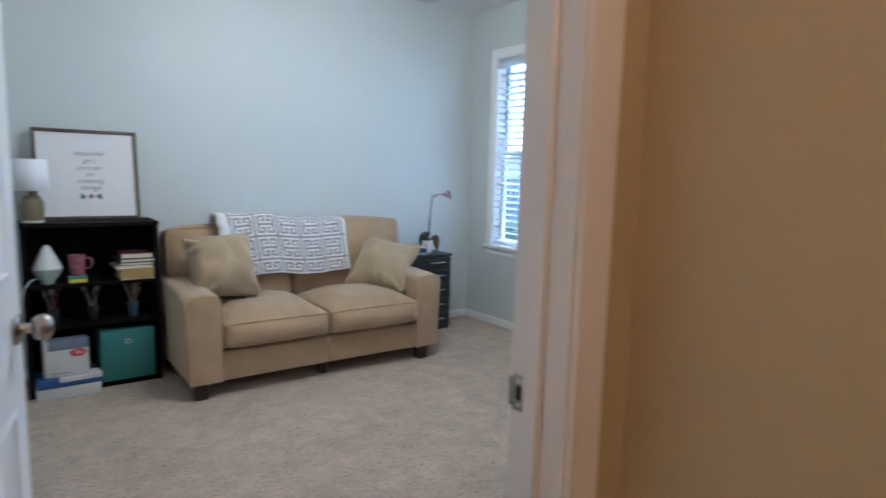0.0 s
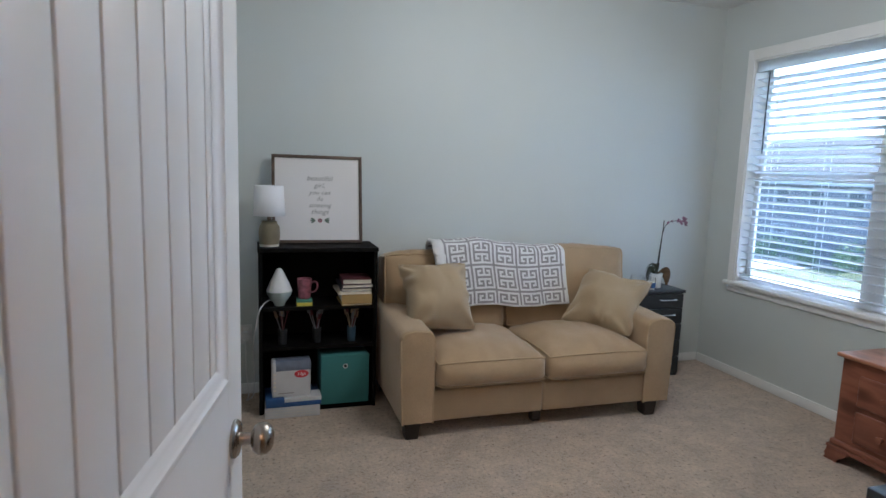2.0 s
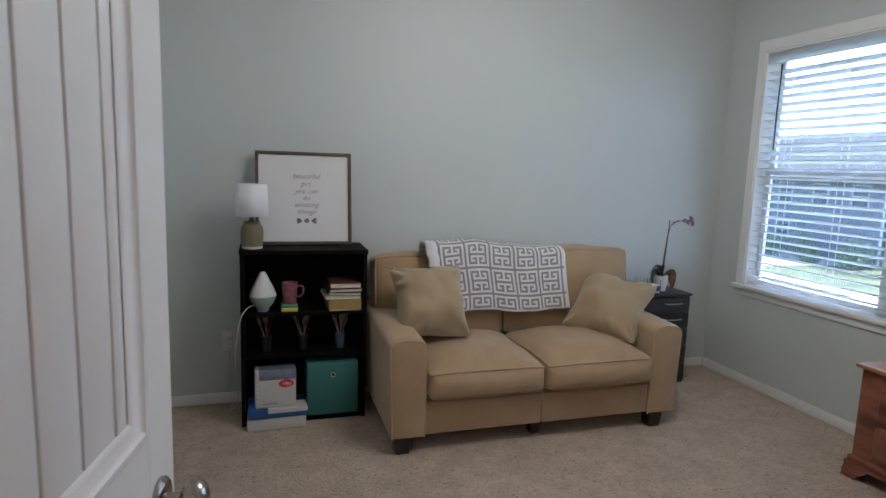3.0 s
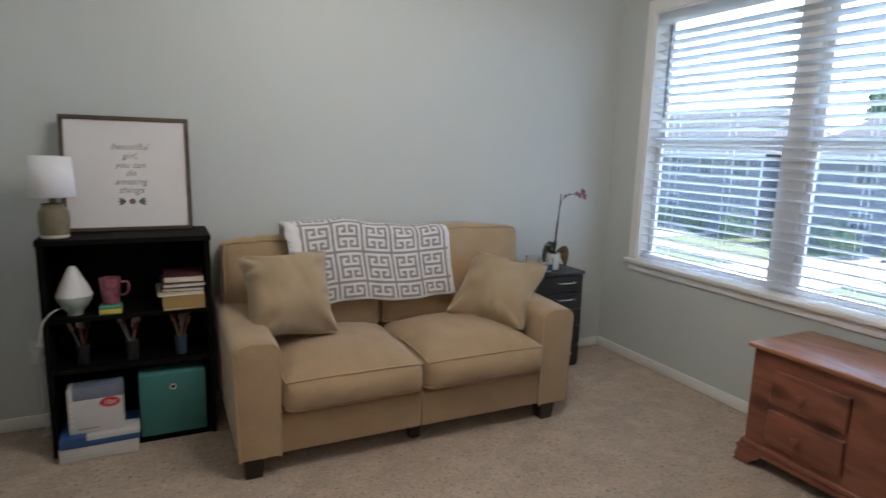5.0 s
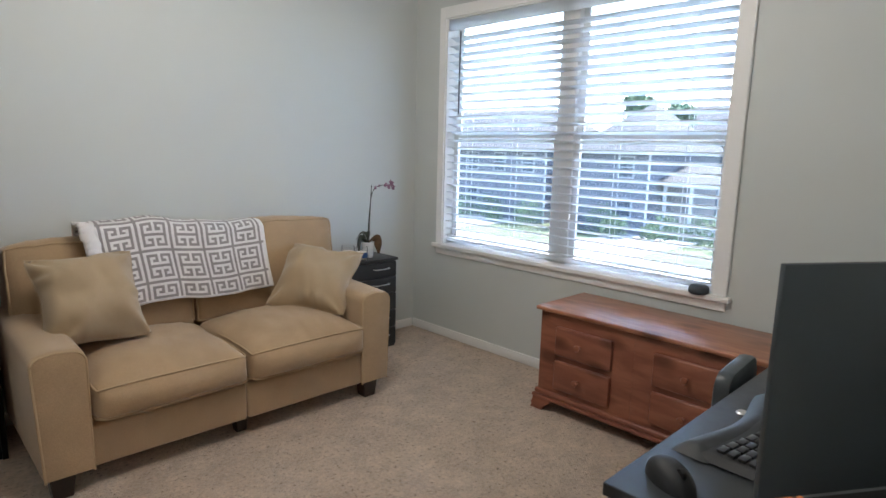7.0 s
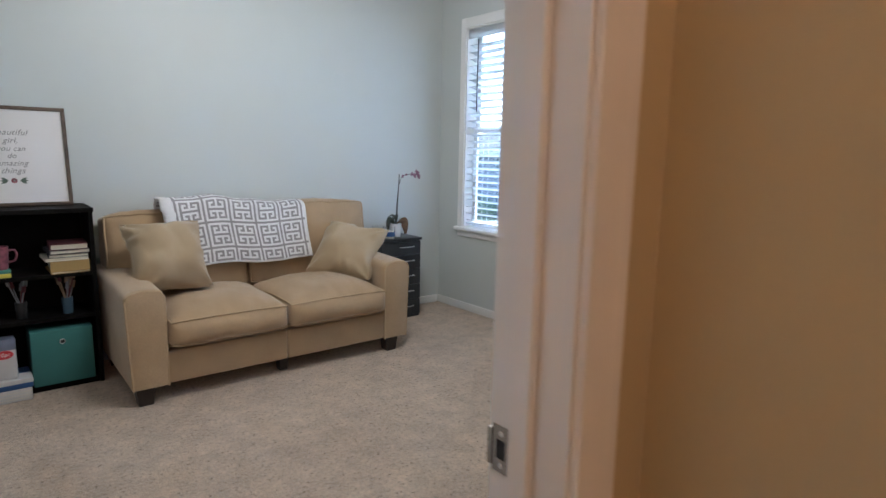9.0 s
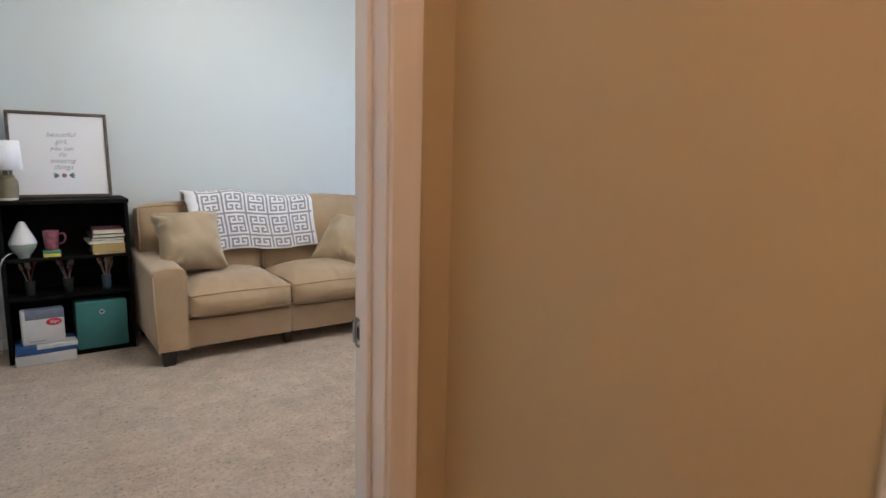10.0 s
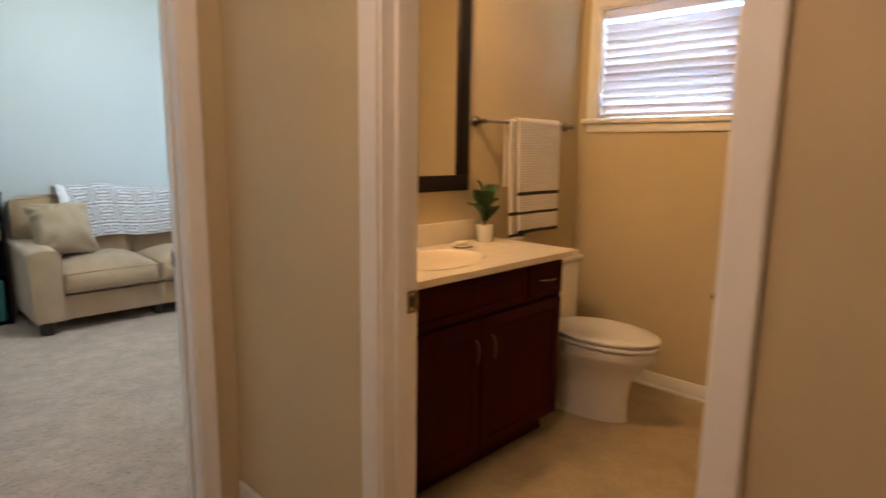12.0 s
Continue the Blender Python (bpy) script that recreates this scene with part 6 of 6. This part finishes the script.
def house(x, y0, y1, eaves, ridge, mat_, label, garage):
    """A house that faces -x: walls with lapped siding boards, gable roof, windows and a door."""
    h = thing("house", pose(x, 0, GZ), label, "house", "houses across the street")
    d = 9.0
    part("wall", boxed(0, d, y0, y1, 0, eaves), mat_, h)
    n = int(eaves / 0.28)
    for i in range(n):
        part("siding_board", boxed(-0.025, 0.0, y0, y1, i * 0.28 + 0.01, i * 0.28 + 0.272, bevel=0.004), mat_, h)
    bm = bmesh.new()
    o = 0.45
    v = [bm.verts.new(p) for p in ((-o, y0 - o, eaves), (-o, y1 + o, eaves), (d + o, y1 + o, eaves), (d + o, y0 - o, eaves), (d / 2, y0 + 2.2, ridge), (d / 2, y1 - 2.2, ridge))]
    for q in ((0, 1, 5, 4), (2, 3, 4, 5), (1, 2, 5), (3, 0, 4), (0, 3, 2, 1)):
        bm.faces.new([v[i] for i in q])
    part("roof", bm, M_ROOF, h, "grey shingled hip roof", None, False)
    part("fascia", boxed(-o - 0.03, -o, y0 - o, y1 + o, eaves - 0.18, eaves, bevel=0.01), M_HOUSETRIM, h)
    for gy in (garage,) if y0 < garage < y1 else ():
        gd = part("garage_door", boxed(-0.05, -0.026, gy, gy + 3.6, 0.0, 2.2, bevel=0.01), M_SIDING, h, "slate panelled garage door")
        for r in range(4):
            for c in range(4):
                part("door_panel", boxed(-0.062, -0.05, gy + 0.1 + c * 0.88, gy + 0.86 + c * 0.88, 0.08 + r * 0.54, 0.54 + r * 0.54, bevel=0.005), M_SIDING, gd)
    for cy in (y0, y1):
        part("corner_board", boxed(-0.05, -0.026, cy - 0.06, cy + 0.06, 0.0, eaves - 0.02), M_WHITETRIM, h, "white corner board")
    part("downspout", tube(spline([(-0.12, y1 - 0.32, 0.15), (-0.12, y1 - 0.32, eaves - 0.45), (-0.40, y1 - 0.32, eaves - 0.12)]), 0.045, 8), M_WHITETRIM, h, "white downspout")
    levels = ((1.0, 2.3),) if eaves < 3.4 else ((1.0, 1.9), (eaves - 1.40, eaves - 0.35))
    for z0, z1 in levels:
        yy = y0 + 0.9
        while yy + 0.85 < y1 - 0.5:
            if not (z0 < 2.0 and garage - 1.1 < yy < garage + 3.8):
                w = part("window", boxed(-0.04, -0.026, yy, yy + 0.85, z0, z1), M_HOUSEGLASS, h, "dark window with pale grey frame")
                for a in ((yy - 0.07, yy, z0 - 0.07, z1 + 0.07), (yy + 0.85, yy + 0.92, z0 - 0.07, z1 + 0.07), (yy, yy + 0.85, z1, z1 + 0.07), (yy, yy + 0.85, z0 - 0.07, z0), (yy, yy + 0.85, (z0 + z1) / 2 - 0.03, (z0 + z1) / 2 + 0.03)):
                    part("window_frame", boxed(-0.07, -0.026, a[0], a[1], a[2], a[3]), M_HOUSETRIM, w)
            yy += 2.3
    return h


house(30.0, 15.9, 20.4, 4.5, 7.3, M_SIDING, "slate blue two-storey house with grey-framed windows", 12.0)
house(47.0, 12.0, 27.0, 5.2, 8.4, M_SIDING, "slate blue two-storey house set back behind the others", 14.0)
house(30.0, 22.5, 36.0, 4.5, 7.2, M_SIDING, "slate blue house with a grey hip roof", 24.2)
# Unseen house, kept to block low sky light at the bathroom window.
house(31.0, -8.0, 6.0, 4.6, 7.8, M_SIDING, "unseen slate blue house with a slate garage door, blocking sky light", 2.2)


def car(x, y, rz):
    c = thing("parked_car", pose(x, y, GZ + 0.05, 0, 0, rz), "silver car parked on the driveway", "car")
    bm = bmesh.new()
    side = [(-2.1, 0.35), (-2.15, 0.7), (-1.4, 0.88), (-0.75, 1.38), (0.75, 1.42), (1.45, 0.95), (2.1, 0.85), (2.15, 0.4), (2.0, 0.28), (-2.0, 0.28)]
    a = [bm.verts.new((px, -0.85, pz)) for px, pz in side]
    b = [bm.verts.new((px, 0.85, pz)) for px, pz in side]
    bm.faces.new(a)
    bm.faces.new(b[::-1])
    for i in range(len(side)):
        j = (i + 1) % len(side)
        bm.faces.new((a[i], b[i], b[j], a[j]))
    bmesh.ops.bevel(bm, geom=list(bm.edges), offset=0.09, segments=2, affect="EDGES")
    part("body", bm, M_CARPAINT, c)
    for sy in (-0.86, 0.86):
        part("side_window", boxed(-0.95, 0.95, sy - 0.012, sy + 0.012, 0.95, 1.28, bevel=0.01), M_HOUSEGLASS, c)
        for px in (-1.3, 1.3):
            w = part("wheel", lathe([(0.0, -0.1), (0.30, -0.1), (0.33, -0.06), (0.33, 0.06), (0.30, 0.1), (0.0, 0.1)], 20), M_RUBBER, c, "", pose(px, sy * 0.93, 0.33, 90))
            part("rim", lathe([(0.0, 0.105), (0.19, 0.105), (0.2, 0.09)], 14), M_STEEL, w)
            part("rim", lathe([(0.0, -0.105), (0.19, -0.105), (0.2, -0.09)], 14), M_STEEL, w)


car(37.0, 17.6, 25)


def porch(x, y0, y1):
    """An open porch with white posts, rails and a shallow shingled roof."""
    p = thing("porch", pose(x, 0, GZ), "open house porch with white posts and a grey roof", "porch")
    part("deck", boxed(0.0, 3.0, y0, y1, 0.0, 0.35, bevel=0.02), M_CONCRETE, p, "pale concrete deck")
    n = 3
    for k in range(n):
        yy = y0 + 0.12 + (y1 - y0 - 0.24) * k / (n - 1)
        part("post", boxed(0.05, 0.21, yy - 0.08, yy + 0.08, 0.35, 2.65, bevel=0.01), M_WHITETRIM, p, "white square post")
    for z in (0.55, 1.15):
        part("rail", boxed(0.10, 0.16, y0 + 0.2, y1 - 0.2, z, z + 0.07, bevel=0.01), M_WHITETRIM, p, "white rail")
    part("beam", boxed(0.03, 0.23, y0, y1, 2.65, 2.92, bevel=0.01), M_WHITETRIM, p, "white beam")
    bm = bmesh.new()
    v = [bm.verts.new(q) for q in ((-0.3, y0 - 0.3, 2.93), (-0.3, y1 + 0.2, 2.93), (3.0, y1 + 0.2, 3.85), (3.0, y0 - 0.3, 3.85), (3.0, y1 + 0.2, 2.93), (3.0, y0 - 0.3, 2.93))]
    for q in ((0, 1, 2, 3), (1, 4, 2), (0, 3, 5), (0, 5, 4, 1), (2, 4, 5, 3)):
        bm.faces.new([v[i] for i in q])
    part("roof", bm, M_ROOF, p, "grey shingled porch roof", None, False)


porch(31.2, 12.6, 15.7)


def foliage(bm, centre, radius, count, size, rnd, flat=0.8):
    """Many small leaf cards, pushed to the outside of a lumpy crown."""
    for _ in range(count):
        d = Vector((rnd.gauss(0, 1), rnd.gauss(0, 1), rnd.gauss(0, 1))).normalized()
        r = radius * (0.55 + 0.5 * rnd.random()) * (0.8 + 0.4 * noise.noise(d * 2 + Vector(centre)))
        p = Vector(centre) + Vector((d.x * r, d.y * r, d.z * r * flat))
        q = Euler((rnd.uniform(0, 6.3), rnd.uniform(0, 6.3), rnd.uniform(0, 6.3))).to_matrix()
        vs = [bm.verts.new(p + q @ Vector(c)) for c in ((-size, 0, 0), (0, -size * 0.5, size * 0.2), (size, 0, 0), (0, size * 0.5, size * 0.2))]
        bm.faces.new(vs)


def tree(x, y, h, seed):
    rnd = random.Random(seed)
    t = thing("tree", pose(x, y, GZ), "leafy green street tree", "tree", "street trees")
    part("trunk", tube(spline([(0, 0, 0), (0.05, 0.02, h * 0.25), (-0.03, 0.05, h * 0.5), (0.02, 0, h * 0.75)]), 0.16, 10, None, 0.35), M_BARK, t)
    crown = bmesh.new()
    for k in range(7):
        a = k * 2.4
        c = (math.cos(a) * h * 0.18, math.sin(a) * h * 0.18, h * (0.5 + 0.07 * k))
        part("limb", tube([(0, 0, h * 0.35 + 0.05 * k), Vector(c) * 0.95], 0.05, 6, None, 0.4), M_BARK, t)
        foliage(crown, c, h * 0.17, 620, 0.24, rnd)
    part("crown", crown, M_LEAVES, t, "", None, False)


tree(41.0, 7.4, 8.2, 4)
tree(42.0, 21.5, 8.4, 5)


def shrub(x, y, r, seed):
    rnd = random.Random(seed)
    s = bmesh.new()
    foliage(s, (0, 0, r * 0.75), r, 300, 0.10, rnd, 0.85)
    ob = part("shrub", s, M_LEAVES, None, "", pose(x, y, GZ), False)
    tagged(ob, "round green garden shrub", "shrub", "shrubs before the houses")


for k in range(26):
    shrub(28.4 + 0.6 * math.sin(k * 3), 3.0 + k * 1.35, 0.85 + 0.3 * math.sin(k * 1.9), 20 + k)
